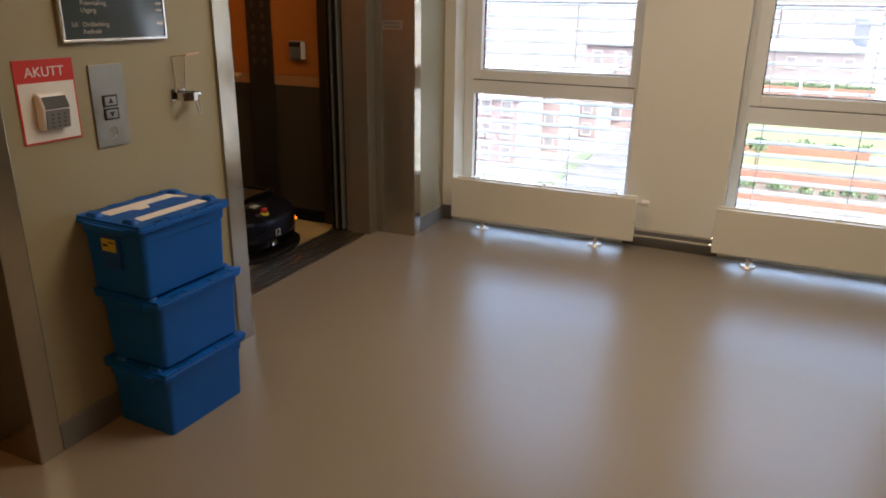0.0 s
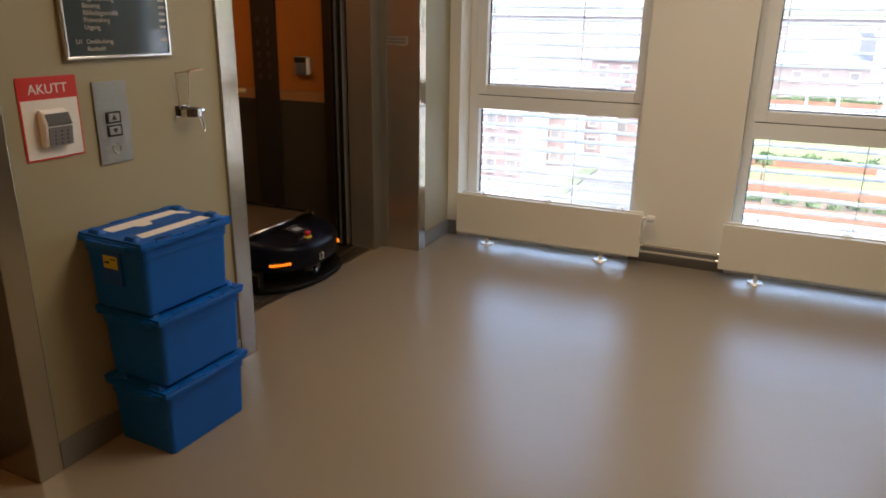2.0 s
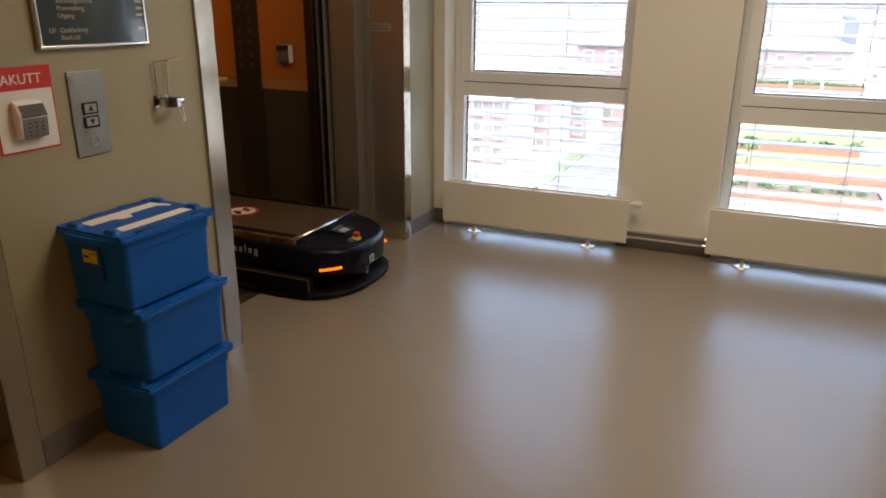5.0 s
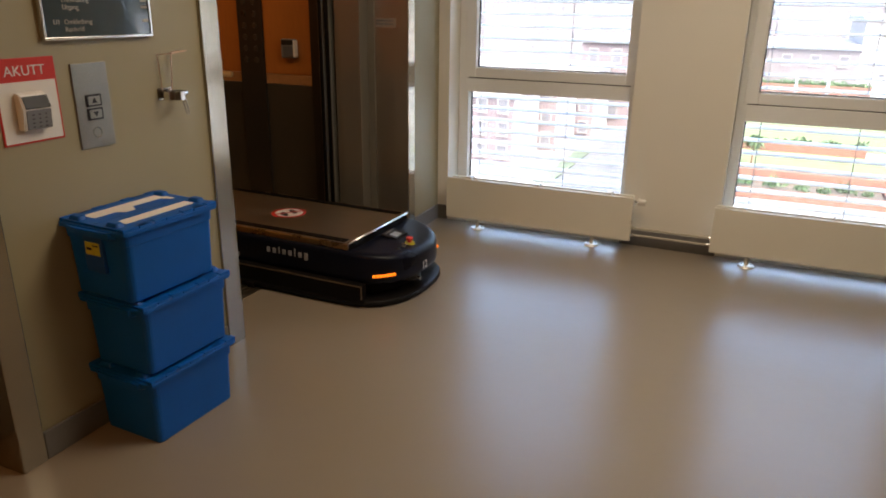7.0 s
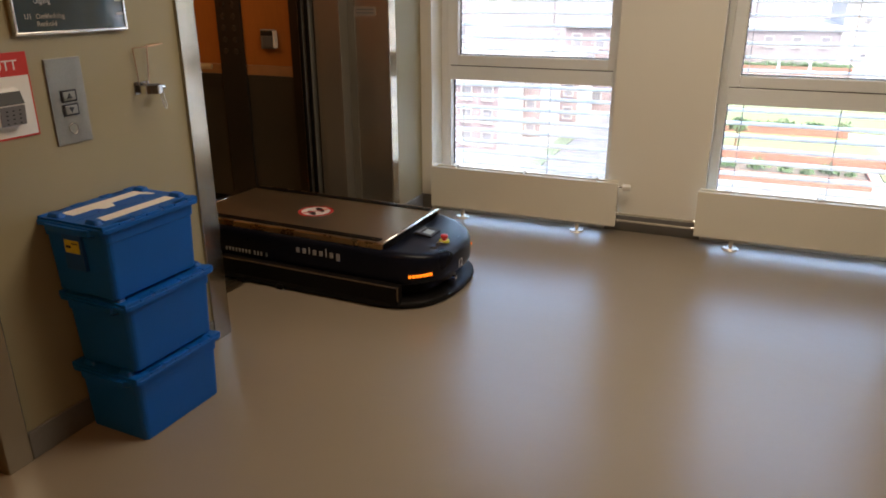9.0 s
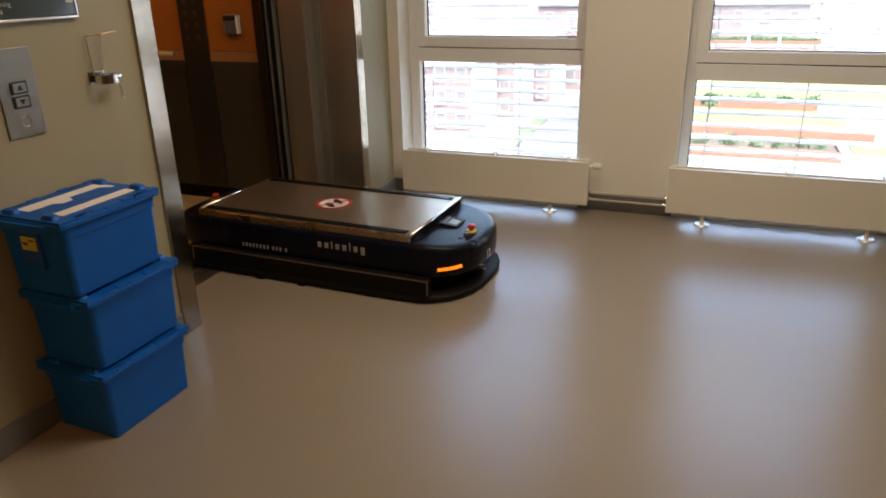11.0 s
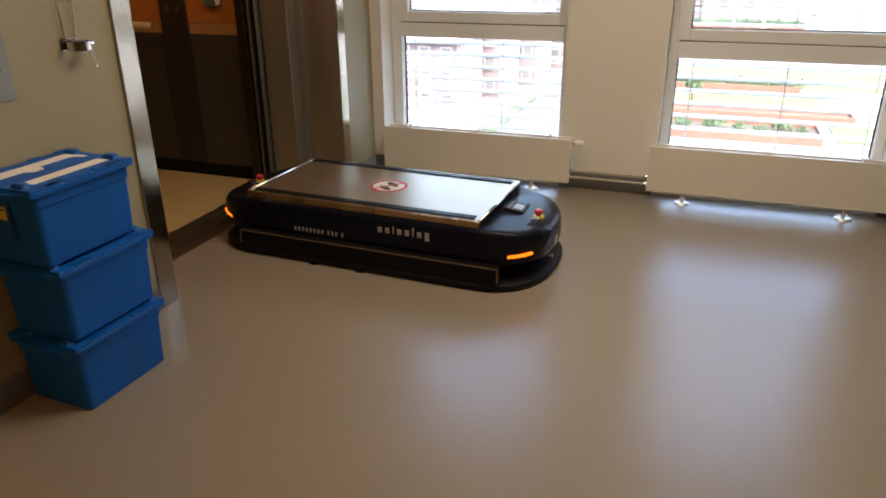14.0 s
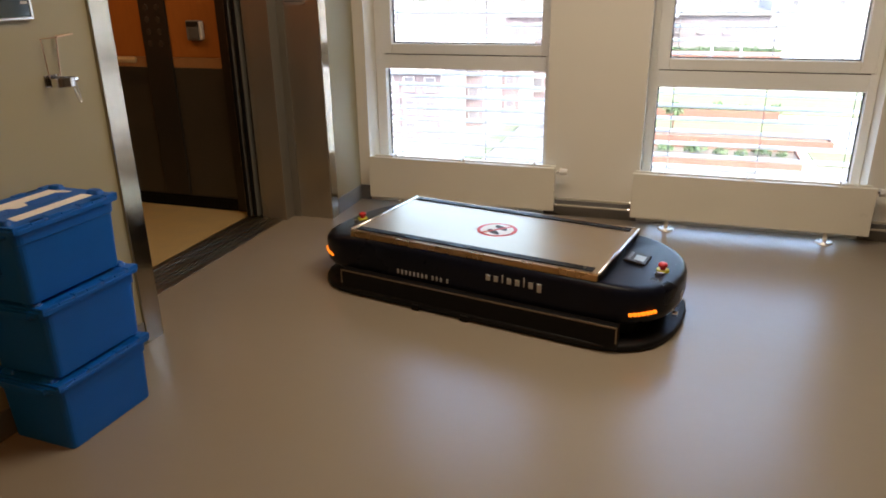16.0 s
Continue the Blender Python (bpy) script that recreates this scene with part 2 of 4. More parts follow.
tagged(part("wall_south", box((-3.0, YB - 0.2, -0.5), (XR + 0.2, YB, ZC + 0.2)), FILLCUT), "unseen closing wall, coloured dark to cut fill light", "wall", kind="structure")

# Unseen shell behind and below the lifts, added to stop sky light leaking in.
bm = bmesh.new()
add_box(bm, (-3.0, YB, -0.5), (-2.8, WY, ZC + 0.2))
add_box(bm, (-2.8, YB, -0.5), (0.0, WY, -0.201))
tagged(part("shaft_light_shell", bm, mat("dark_shell", (0.12, 0.115, 0.11), 0.9)), "unseen dark shell added to keep sky light out of the lift", "wall", kind="structure")


def skirting(a, b):
    tagged(part("baseboard", box(a, b, 0.004), SKIRT), "grey vinyl skirting at the wall's foot", "baseboard", kind="structure")


skirting((0.0, 2.275, 0.0), (0.012, WY - 0.012, 0.105))
skirting((0.0, L2[1] + 0.012, 0.0), (0.012, 0.366, 0.105))
for sx0, sx1 in ((0.0, OPEN[0][0]), (OPEN[0][1], OPEN[1][0]), (OPEN[1][1], XR)):
    skirting((sx0, WY - 0.012, 0.0), (sx1, WY, 0.105))


# ---- windows ----
def ring_frame(bm, x0, x1, z0, z1, w, y0, y1, wb=None, bevel=0.004):
    wb = w if wb is None else wb
    add_box(bm, (x0, y0, z0), (x0 + w, y1, z1), bevel)
    add_box(bm, (x1 - w, y0, z0), (x1, y1, z1), bevel)
    add_box(bm, (x0 + w, y0 + 0.001, z0), (x1 - w, y1, z0 + wb), bevel)
    add_box(bm, (x0 + w, y0 + 0.001, z1 - w), (x1 - w, y1, z1), bevel)


def window(name, x0, x1, zlow, zjoint, rim, sx0, sx1, label):
    root = empty(name, pose(x0, GY, ZS))
    back = pose(x0, GY, ZS).inverted()

    def put(nm, b, material, lab="", smooth=False, under=None):
        bmesh.ops.transform(b, matrix=back, verts=b.verts)
        return part(nm, b, material, root if under is None else under, lab, smooth)

    top = 2.30
    b = bmesh.new()
    add_box(b, (x0, GY, ZS), (x0 + rim, GY + 0.09, top), 0.004)
    add_box(b, (x1 - 0.050, GY, ZS), (x1, GY + 0.09, top), 0.004)
    add_box(b, (x0 + rim, GY, top - 0.05), (x1 - 0.050, GY + 0.09, top), 0.004)
    add_box(b, (x0 + rim, GY, ZS), (x1 - 0.050, GY + 0.09, ZS + 0.05), 0.004)
    put("frame", b, FRAMEM)
    put("transom", box((x0 + 0.050, GY - 0.004, zlow), (x1 - 0.050, GY + 0.088, zjoint - 0.003), 0.005), FRAMEM)
    b = bmesh.new()
    ring_frame(b, sx0, sx1, zjoint + 0.003, top - 0.012, 0.078, GY - 0.014, GY + 0.06, 0.068, 0.006)
    put("sash", b, FRAMEM, "opening sash with a rounded white frame")
    put("sash_seam", box((sx0, GY + 0.001, zjoint - 0.004), (sx1, GY + 0.012, zjoint + 0.004)), GASKET)
    for gx0, gx1, gz0, gz1, gy in ((x0 + rim, x1 - 0.050, ZS + 0.05, zlow, GY + 0.062), (sx0 + 0.078, sx1 - 0.078, zjoint + 0.071, top - 0.09, GY + 0.038)):
        b = bmesh.new()
        ring_frame(b, gx0 - 0.001, gx1 + 0.001, gz0 - 0.001, gz1 + 0.001, 0.008, gy - 0.006, gy + 0.01, bevel=0)
        put("gasket", b, GASKET)
        pane = put("pane", box((gx0, gy, gz0), (gx1, gy + 0.006, gz1)), GLASS)
        pane.visible_shadow = False
    tagged(root, label, "window", kind="structure")
    return root


window("window_1", OPEN[0][0] + 0.002, OPEN[0][1] - 0.002, 0.904, 1.001, 0.072, 0.131, 1.322, "tall white window with a fixed lower pane and an opening sash")
window("window_2", OPEN[1][0] + 0.002, OPEN[1][1] - 0.002, 0.831, 0.934, 0.056, 1.964, 3.170, "tall white window looking over planted beds")
for x0, x1, zt in OPEN:
    tagged(part("window_sill", box((x0 + 0.002, WY + 0.004, ZS), (x1 - 0.002, GY - 0.002, ZS + 0.02), 0.003), FRAMEM), "white painted window sill behind the radiator", "sill", kind="structure")


# outside venetian blinds
def blind(x0, x1, cords):
    root = empty("window_blind", pose((x0 + x1) / 2, WY + WT + 0.12, 0))
    w = x1 - x0
    b = bmesh.new()
    prof = [(-0.042, -0.004), (-0.023, 0.003), (0, 0.006), (0.023, 0.003), (0.042, -0.004)]
    for side in (0, 1):
        for u, v in prof:
            b.verts.new((-w / 2, u, v - 0.0015 * side))
            b.verts.new((w / 2, u, v - 0.0015 * side))
    b.verts.ensure_lookup_table()
    for s in (0, 10):
        for k in range(4):
            q = [b.verts[s + 2 * k], b.verts[s + 2 * k + 1], b.verts[s + 2 * k + 3], b.verts[s + 2 * k + 2]]
            b.faces.new(q if s == 0 else q[::-1])
    slat_mesh = mesh_of(b, "slat")
    slat_mesh.materials.append(SLATM)
    rnd = random.Random(int(x0 * 100))
    for k in range(28):
        o = new("slat", slat_mesh)
        o.parent = root
        o.matrix_local = pose(0, 0, -0.015 + 0.085 * k, 7 + rnd.uniform(-2, 2), rnd.uniform(-0.15, 0.15), 0)
    for u in cords:
        part("cord", tube([(u, -0.03, -0.1), (u, -0.03, 2.5)], 0.003, 6), CORD, root)
    tagged(root, "white horizontal slats of an outside venetian blind", "blind")


blind(OPEN[0][0] - 0.03, OPEN[0][1] + 0.03, (-0.58, 0.086))
blind(OPEN[1][0] - 0.03, OPEN[1][1] + 0.03, (-0.484, 0.086, 0.60))


# ---- radiators ----
def radiator(x0, x1, feet, valve_right=True):
    root = empty("radiator", pose(x0, 2.525, 0))
    w = x1 - x0
    b = box((0, 0, 0.066), (w, 0.022, 0.350), 0.004)
    part("front_panel", b, RADM, root)
    b = box((0.01, 0.085, 0.070), (w - 0.01, 0.105, 0.345), 0.004)
    part("back_panel", b, RADM, root)
    b = bmesh.new()
    for k in range(int(w / 0.045)):
        x = 0.03 + 0.045 * k
        add_box(b, (x, 0.023, 0.085), (x + 0.004, 0.084, 0.335))
    part("fins", b, RADM, root)
    for u in (0.16, w * 0.5, w - 0.16):
        part("top_clip", box((u - 0.018, 0.018, 0.345), (u + 0.018, 0.09, 0.362), 0.003), WHITE, root)
    for fx in feet:
        f = part("foot", cyl((fx - x0, 0.032, 0.008), (fx - x0, 0.032, 0.10), 0.013), RADM, root, smooth=False)
        part("foot_plate", cyl((fx - x0, 0.032, 0.0), (fx - x0, 0.032, 0.010), 0.050, 0.042, 28), ROSETTE, f, "chromed floor rosette")
        for k in range(3):
            a = radians(30 + 120 * k)
            sx, sy = fx - x0 + 0.030 * math.cos(a), 0.032 + 0.030 * math.sin(a)
            part("screw", cyl((sx, sy, 0.010), (sx, sy, 0.013), 0.004, seg=8), DGREY, f)
    # valve at the upper corner, with a white cap
    v = part("valve", cyl((w, 0.05, 0.318), (w + 0.030, 0.05, 0.318), 0.010), CHROME, root, "small chromed valve")
    part("valve_cap", cyl((w + 0.024, 0.05, 0.318), (w + 0.072, 0.05, 0.318), 0.023, 0.020), WHITE, v, "white thermostat cap", smooth=False)
    part("air_valve", cyl((-0.02, 0.05, 0.10), (0, 0.05, 0.10), 0.008), CHROME, root)
    tagged(root, "low cream panel radiator on two chromed feet under the window", "radiator", "radiators under the windows")
    return root


radiator(0.135, 1.416, (0.362, 1.168))
radiator(1.896, 3.225, (2.117, 3.009))


def pipe_pair(x0, x1):
    root = empty("heating_pipes", pose(x0, 2.60, 0))
    for z, y in ((0.135, 0.0), (0.085, 0.012)):
        p = part("pipe", tube([(0, y, z), (x1 - x0, y, z)], 0.0072, 10), PIPEM, root)
        for u in (0.012, x1 - x0 - 0.012):
            part("fitting", cyl((u - 0.012, y, z), (u + 0.012, y, z), 0.014), CHROME, p)
    tagged(root, "two thin painted heating pipes between the radiators", "pipes")


pipe_pair(1.40, 1.91)
pipe_pair(3.21, XR - 0.02)


# ---- the open lift ----
def casing(y0, y1, back, name="trim"):
    tagged(part(name, box((back, y0, 0.0), (0.014, y1, 2.36), 0.003), STEEL), "brushed steel lift door casing", "door casing", kind="structure")


casing(0.369, 0.472, -0.22)
casing(2.182, 2.272, -0.22)
# Added skin on the casing's inner side; its steel tone stands in for reflections.
tagged(part("trim", box((-0.2195, 2.179, 0.0), (0.0105, 2.182, 2.249), 0.001), REVEAL), "thin sheet added on the casing's inner side, toned for its reflections", "door casing", kind="structure")
casing(-0.663, -0.573, -0.22)
casing(-2.56, -2.46, -0.22)
for y0, y1 in ((0.472, 2.182), (-2.46, -0.663)):
    tagged(part("trim", box((-0.22, y0, 2.25), (0.0135, y1, 2.36), 0.003), STEEL), "brushed steel lintel over the lift opening", "door casing", kind="structure")


def steel_reveal(y_in, sgn):
    """Stepped steel jamb behind the casing; sgn points into the opening."""
    b = bmesh.new()

    def block(x0, x1, t):
        add_box(b, (x0, min(y_in, y_in + sgn * t), 0), (x1, max(y_in, y_in + sgn * t), 2.3), 0.003)

    block(-0.268, -0.2205, 0.012)
    block(-0.282, -0.2685, 0.112)
    block(-0.418, -0.2825, 0.108)
    block(-0.458, -0.4185, 0.100)
    tagged(part("trim", b, DARKSTEEL), "stepped dark steel lift jamb", "door casing", kind="structure")


steel_reveal(2.182, -1)
steel_reveal(0.472, 1)


def door_leaf(y0, y1, x0, x1):
    root = empty("lift_door", pose((x0 + x1) / 2, (y0 + y1) / 2, 0))
    cx, cy = (x0 + x1) / 2, (y0 + y1) / 2
    part("leaf", box((x0 - cx, y0 - cy, 0.012), (x1 - cx, y1 - cy, 2.24), 0.003), DARKSTEEL, root)
    edge = y0 if cy > 1.3 else y1
    part("edge_strip", box((x0 - cx + 0.006, edge - cy - 0.007, 0.012), (x1 - cx - 0.006, edge - cy + 0.007, 2.235), 0.003), RUBBER, root, "black rubber closing edge")
    tagged(root, "dark steel sliding lift door, slid open", "lift door", "sliding doors of the lift")


door_leaf(2.052, 2.5, -0.512, -0.474)
door_leaf(2.046, 2.5, -0.556, -0.520)
door_leaf(0.15, 0.605, -0.505, -0.470)
door_leaf(0.15, 0.610, -0.550, -0.515)


def sill(y0, y1):
    root = empty("lift_sill", pose(-0.34, y0, 0))
    b = bmesh.new()
    w = y1 - y0
    for x0, x1 in ((0.0, 0.042), (-0.026, -0.006), (-0.058, -0.036), (-0.112, -0.070), (-0.140, -0.122), (-0.180, -0.150), (-0.232, -0.190)):
        add_box(b, (x0, 0, -0.03), (x1, w, 0.0015), 0.001)
    part("sill_bars", b, SILLM, root, "grooved aluminium sill bars")
    part("sill_bed", box((-0.236, 0, -0.06), (0.042, w, -0.018)), RUBBER, root)
    tagged(root, "grooved metal threshold of the lift", "threshold", kind="structure")


sill(0.472, 2.182)
tagged(part("floor_strip", box((-0.297, 0.472, -0.2), (0.0, 2.182, -0.0005)), FLOOR), "grey vinyl floor in the lift opening", "floor", kind="structure")
tagged(part("floor_strip", box((-0.35, -2.46, -0.2), (0.0, -0.663, -0.0005)), FLOOR), "grey vinyl floor at the closed lift", "floor", kind="structure")

# cab
CX0, CX1, CY0, CY1, CZ = -2.35, -0.578, 0.42, 2.165, 2.26
tagged(part("lift_floor", box((CX0, CY0, -0.1), (CX1, CY1, -0.002)), CABFLOOR), "beige speckled vinyl floor of the lift cab", "floor", kind="structure")
tagged(part("lift_ceiling", box((CX0, CY0, CZ), (CX1, CY1, CZ + 0.05)), CEIL), "white ceiling of the lift cab", "ceiling", kind="structure")


def cab_wall(name, a, b, axis):
    root = empty(name, pose(*a))
    (x0, y0), (x1, y1) = a[:2], b[:2]
    for z0, z1, material, nm, t in ((0.0, 0.955, CABLOW, "lower_panel", 0), (0.957, 1.022, CABBAND, "rail_band", 0.006), (1.024, CZ, CABUP, "upper_panel", 0)):
        dx, dy = x1 - x0, y1 - y0
        part(nm, box((0, 0, z0), (dx, dy - t if axis == "y" else dy, z1), 0.002), material, root)
    tagged(root, "lift cab wall, dark below and orange wood above", "lift wall", kind="structure")
    return root


cab_wall("lift_wall", (CX0, CY1, 0), (CX1, CY1 + 0.04, 0), "y")
cab_wall("lift_wall", (CX0, CY0 - 0.04, 0), (CX1, CY0, 0), "y")
cab_wall("lift_wall", (CX0 - 0.04, CY0 - 0.04, 0), (CX0, CY1 + 0.04, 0), "x")
tagged(part("trim", box((-0.690, CY1 - 0.012, 0.0), (CX1, CY1 - 0.001, CZ), 0.002), CABCOL), "dark steel corner panel in the lift", "panel", kind="structure")
b = bmesh.new()
for k in range(60):
    add_box(b, (-2.3 + 0.0265 * k, CY1 - 0.013, 0.02), (-2.3 + 0.0265 * k + 0.014, CY1 - 0.009, 0.07))
add_box(b, (-2.32, CY1 - 0.009, 0.0), (-0.70, CY1 - 0.001, 0.085), 0.002)
tagged(part("vent_strip", b, RUBBER), "dark slotted vent strip at the lift wall's foot", "vent strip")


def control_panel():
    root = empty("lift_control_panel", pose(-1.165, CY1 - 0.001, 0.95))
    part("panel", box((-0.10, -0.018, -0.86), (0.10, 0, 1.25), 0.004), CABCOL, root)
    for r in range(6):
        for c in (-1, 1):
            part("button", cyl((0.042 * c, -0.018, 0.16 + 0.075 * r), (0.042 * c, -0.026, 0.16 + 0.075 * r), 0.019, 0.017, 16), CABBUT, root)
    part("label_plate", box((-0.055, -0.0205, 0.70), (0.055, -0.018, 0.77), 0.001), WHITE, root, "small white notice")
    part("display", box((-0.06, -0.0205, 0.80), (0.06, -0.018, 0.88), 0.001), INK, root)
    tagged(root, "dark steel column of lift buttons", "control panel")


control_panel()


def wall_phone():
    root = empty("card_reader", pose(-0.855, CY1 - 0.001, 1.195))
    part("housing", box((-0.052, -0.035, -0.062), (0.052, 0, 0.062), 0.006), MGREY, root)
    part("keypad", box((-0.03, -0.042, -0.05), (0.045, -0.0345, 0.018), 0.003), DGREY, root)
    part("screen", box((-0.045, -0.040, 0.024), (0.045, -0.0345, 0.055), 0.002), INK, root)
    part("side_strip", box((0.046, -0.038, -0.055), (0.060, -0.002, 0.055), 0.003), WHITE, root, "pale side strip")
    tagged(root, "grey card reader on the orange lift wall", "card reader")


wall_phone()
root = empty("handrail", pose(-1.9, CY1 - 0.09, 1.012))
part("bar", tube([(-0.40, 0, 0), (0.61, 0, 0)], 0.020, 12), HANDRAIL, root, smooth=True)
for u in (-0.3, 0.45):
    part("bracket", cyl((u, 0, 0), (u, 0.089, 0), 0.010), STEEL, root)
tagged(root, "wooden handrail on the lift wall", "handrail")

# sticker on the reveal
root = empty("notice_sticker", pose(-0.146, 2.1788, 1.345))
part("sheet", box((-0.075, -0.0015, 0.0), (0.075, 0, 0.058)), mat("grey_sticker", (0.33, 0.27, 0.22), 0.5), root)
for z in (0.036, 0.016):
    part("text_bar", box((-0.062, -0.002, z), (0.06, -0.0015, z + 0.009)), DGREY, root)
tagged(root, "small grey sticker with two lines on steel jamb", "sticker")

# neighbouring lift, doors shut
for y0, y1 in ((-2.46, -1.564), (-1.560, -0.663)):
    root = empty("lift_door", pose(-0.26, (y0 + y1) / 2, 0))
    h = (y1 - y0) / 2
    part("leaf", box((-0.02, -h, 0.004), (0.02, h, 2.25), 0.003), DARKSTEEL, root)
    tagged(root, "closed dark steel door of the next lift", "lift door", "doors of the next lift")


# ---- things on the lift wall ----
def akutt_sign():
    root = empty("emergency_sign", pose(0.001, -0.406, 1.067))
    w, h = 0.105, 0.258
    part("plate", box((0, -w, 0), (0.003, w, h), 0.0008), RED, root, "red backing with a narrow border")
    part("white_field", box((0.003, -w + 0.006, 0.006), (0.0038, w - 0.006, h - 0.070)), WHITE, root)
    lettering("lettering", "AKUTT", 0.043, on_wall(0.0036, 0, h - 0.052), WHITE, root, align="CENTER")
    tagged(root, "red and white wall sign reading AKUTT", "sign")


def card_reader():
    root = empty("wall_keypad", pose(0.0048, -0.409, 1.110))
    prof = [(0.0, 0.0), (0.036, 0.0), (0.043, 0.062), (0.052, 0.075), (0.030, 0.122), (0.0, 0.128)]
    b = loft([[(x, -0.058, z) for x, z in prof], [(x, 0.054, z) for x, z in prof]])
    bmesh.ops.bevel(b, geom=b.edges[:], offset=0.004, segments=2, affect="EDGES")
    part("housing", b, WHITE, root)
    kp = part("keypad", box((0, -0.047, 0.0), (0.005, 0.054, 0.066), 0.002, pose(0.0365, 0, 0.004, 0, 6.4, 0)), MGREY, root, "grey dotted keypad")
    for r in range(4):
        for c in range(3):
            part("key", box((0.0049, -0.026 + 0.026 * c, 0.006 + 0.014 * r), (0.0062, -0.018 + 0.026 * c, 0.010 + 0.014 * r), 0, pose(0.0365, 0, 0.004, 0, 6.4, 0)), INK, kp)
    part("reader_window", box((-0.001, -0.050, 0.0), (0.003, 0.052, 0.044), 0.001, pose(0.0515, 0, 0.074, 0, -25, 0)), INK, root, "dark slanted reader window")
    slim = Matrix.Diagonal((0.74, 0.84, 0.90, 1))
    for o in root.children_recursive:
        o.data.transform(slim)
    tagged(root, "white card reader with dark screen and grey keypad", "card reader")


akutt_sign()
card_reader()


def call_plate():
    root = empty("lift_call_panel", pose(0.001, -0.176, 1.014))
    w, h = 0.070, 0.281
    part("plate", box((0, -w, 0), (0.006, w, h), 0.0015), PLATE, root)
    for z, up in ((0.158, True), (0.113, False)):
        k = part("button", box((0.006, -0.031, z - 0.020), (0.010, 0.031, z + 0.020), 0.003), INK, root, "square lift button with a black rim")
        part("button_face", box((0.010, -0.024, z - 0.014), (0.0118, 0.024, z + 0.014), 0.002), PLATE, k)
        s = 1 if up else -1
        b = bmesh.new()
        tri = [(-0.011, -0.008 * s), (0.011, -0.008 * s), (0, 0.010 * s)]
        if not up:
            tri = tri[::-1]
        lo = [b.verts.new((0.0119, y, z + q)) for y, q in tri]
        hi = [b.verts.new((0.0124, y, z + q)) for y, q in tri]
        b.faces.new(hi)
        for i in range(3):
            b.faces.new((lo[i], lo[(i + 1) % 3], hi[(i + 1) % 3], hi[i]))
        part("arrow", b, INK, k)
    b = bmesh.new()
    bmesh.ops.create_circle(b, segments=24, radius=0.017, cap_ends=False, matrix=on_wall(0.0062, 0, 0.05))
    ring = [v.co.copy() for v in b.verts]
    b.free()
    part("key_ring", tube(ring + [ring[0]], 0.0012, 6), STEEL, root)
    tagged(root, "brushed steel lift call plate with two arrow buttons", "call panel")


call_plate()


def directory():
    root = empty("directory_sign", pose(0.001, -0.1105, 1.37))
    w, h = 0.2215, 0.62
    part("panel", box((0, -w + 0.009, 0.009), (0.016, w - 0.009, h - 0.009)), NAVY, root, "dark blue glossy panel")
    b = bmesh.new()
    add_box(b, (0, -w, 0), (0.020, w, 0.010), 0.002)
    add_box(b, (0, -w, h - 0.010), (0.020, w, h), 0.002)
    add_box(b, (0, -w, 0.010), (0.020, -w + 0.010, h - 0.010), 0.002)
    add_box(b, (0, w - 0.010, 0.010), (0.020, w, h - 0.010), 0.002)
    part("frame", b, CHROME, root, "thin aluminium frame")
    for k, words in enumerate(("Renhold", "Omkledning", "", "Utgang", "Prøvetaking", "Bildediagnostikk", "Basseng", "Dagbehandling")):
        if words:
            lettering("lettering", words, 0.0215, on_wall(0.0162, -0.140, 0.026 + 0.0225 * k), LIGHTGREY, root)
    lettering("lettering", "U1", 0.0215, on_wall(0.0162, -0.180, 0.0485), LIGHTGREY, root)
    for k, n in ((9, 0.12), (10, 0.10), (11, 0.15), (12, 0.09), (14, 0.12), (15, 0.14), (16, 0.08), (18, 0.15), (19, 0.10)):
        part("text_bar", box((0.016, -0.140, 0.028 + 0.0225 * k), (0.0165, -0.140 + n, 0.036 + 0.0225 * k)), LIGHTGREY, root)
    for k in (1, 3, 4, 5, 6, 7, 8, 10, 11, 13):
        part("text_bar", box((0.016, 0.180, 0.028 + 0.0225 * k), (0.0165, 0.208, 0.037 + 0.0225 * k)), LIGHTGREY, root)
    tagged(root, "dark blue lift directory in a thin aluminium frame", "sign")


directory()


def bottle_holder():
    root = empty("bottle_holder", pose(0.001, 0.156, 1.138))
    part("bracket", box((0, -0.040, 0.0), (0.004, 0.034, 0.044), 0.001), STEEL, root)
    arc = [(0.045 + 0.040 * math.cos(radians(a)), -0.002 + 0.040 * math.sin(radians(a))) for a in range(-180, 181, 15)]
    b = loft([[(x * 1.0, y, z) for x, y in arc[:-1]] for z in (0.004, 0.034)], cap=False)
    part("clamp_band", b, CHROME, root, smooth=True)
    part("clamp_screw", cyl((0.05, 0.034, 0.022), (0.05, 0.056, 0.022), 0.010), CHROME, root)
    part("wing_clip", tube([(0.05, 0.036, 0.02), (0.052, 0.034, -0.010), (0.053, 0.046, -0.056), (0.053, 0.055, -0.060), (0.053, 0.058, -0.052), (0.052, 0.050, -0.008), (0.05, 0.048, 0.02)], 0.0022, 6), CHROME, root)
    wire = [(0.010, -0.022, 0.03), (0.010, -0.030, 0.166), (0.085, -0.030, 0.174), (0.088, 0.036, 0.180), (0.014, 0.036, 0.174), (0.010, 0.026, 0.03)]
    part("wire_hoop", tube(wire, 0.0028, 6), COPPER, root, "thin copper-coloured wire hoop")
    tagged(root, "empty chromed bottle holder with a wire hoop", "holder")


bottle_holder()


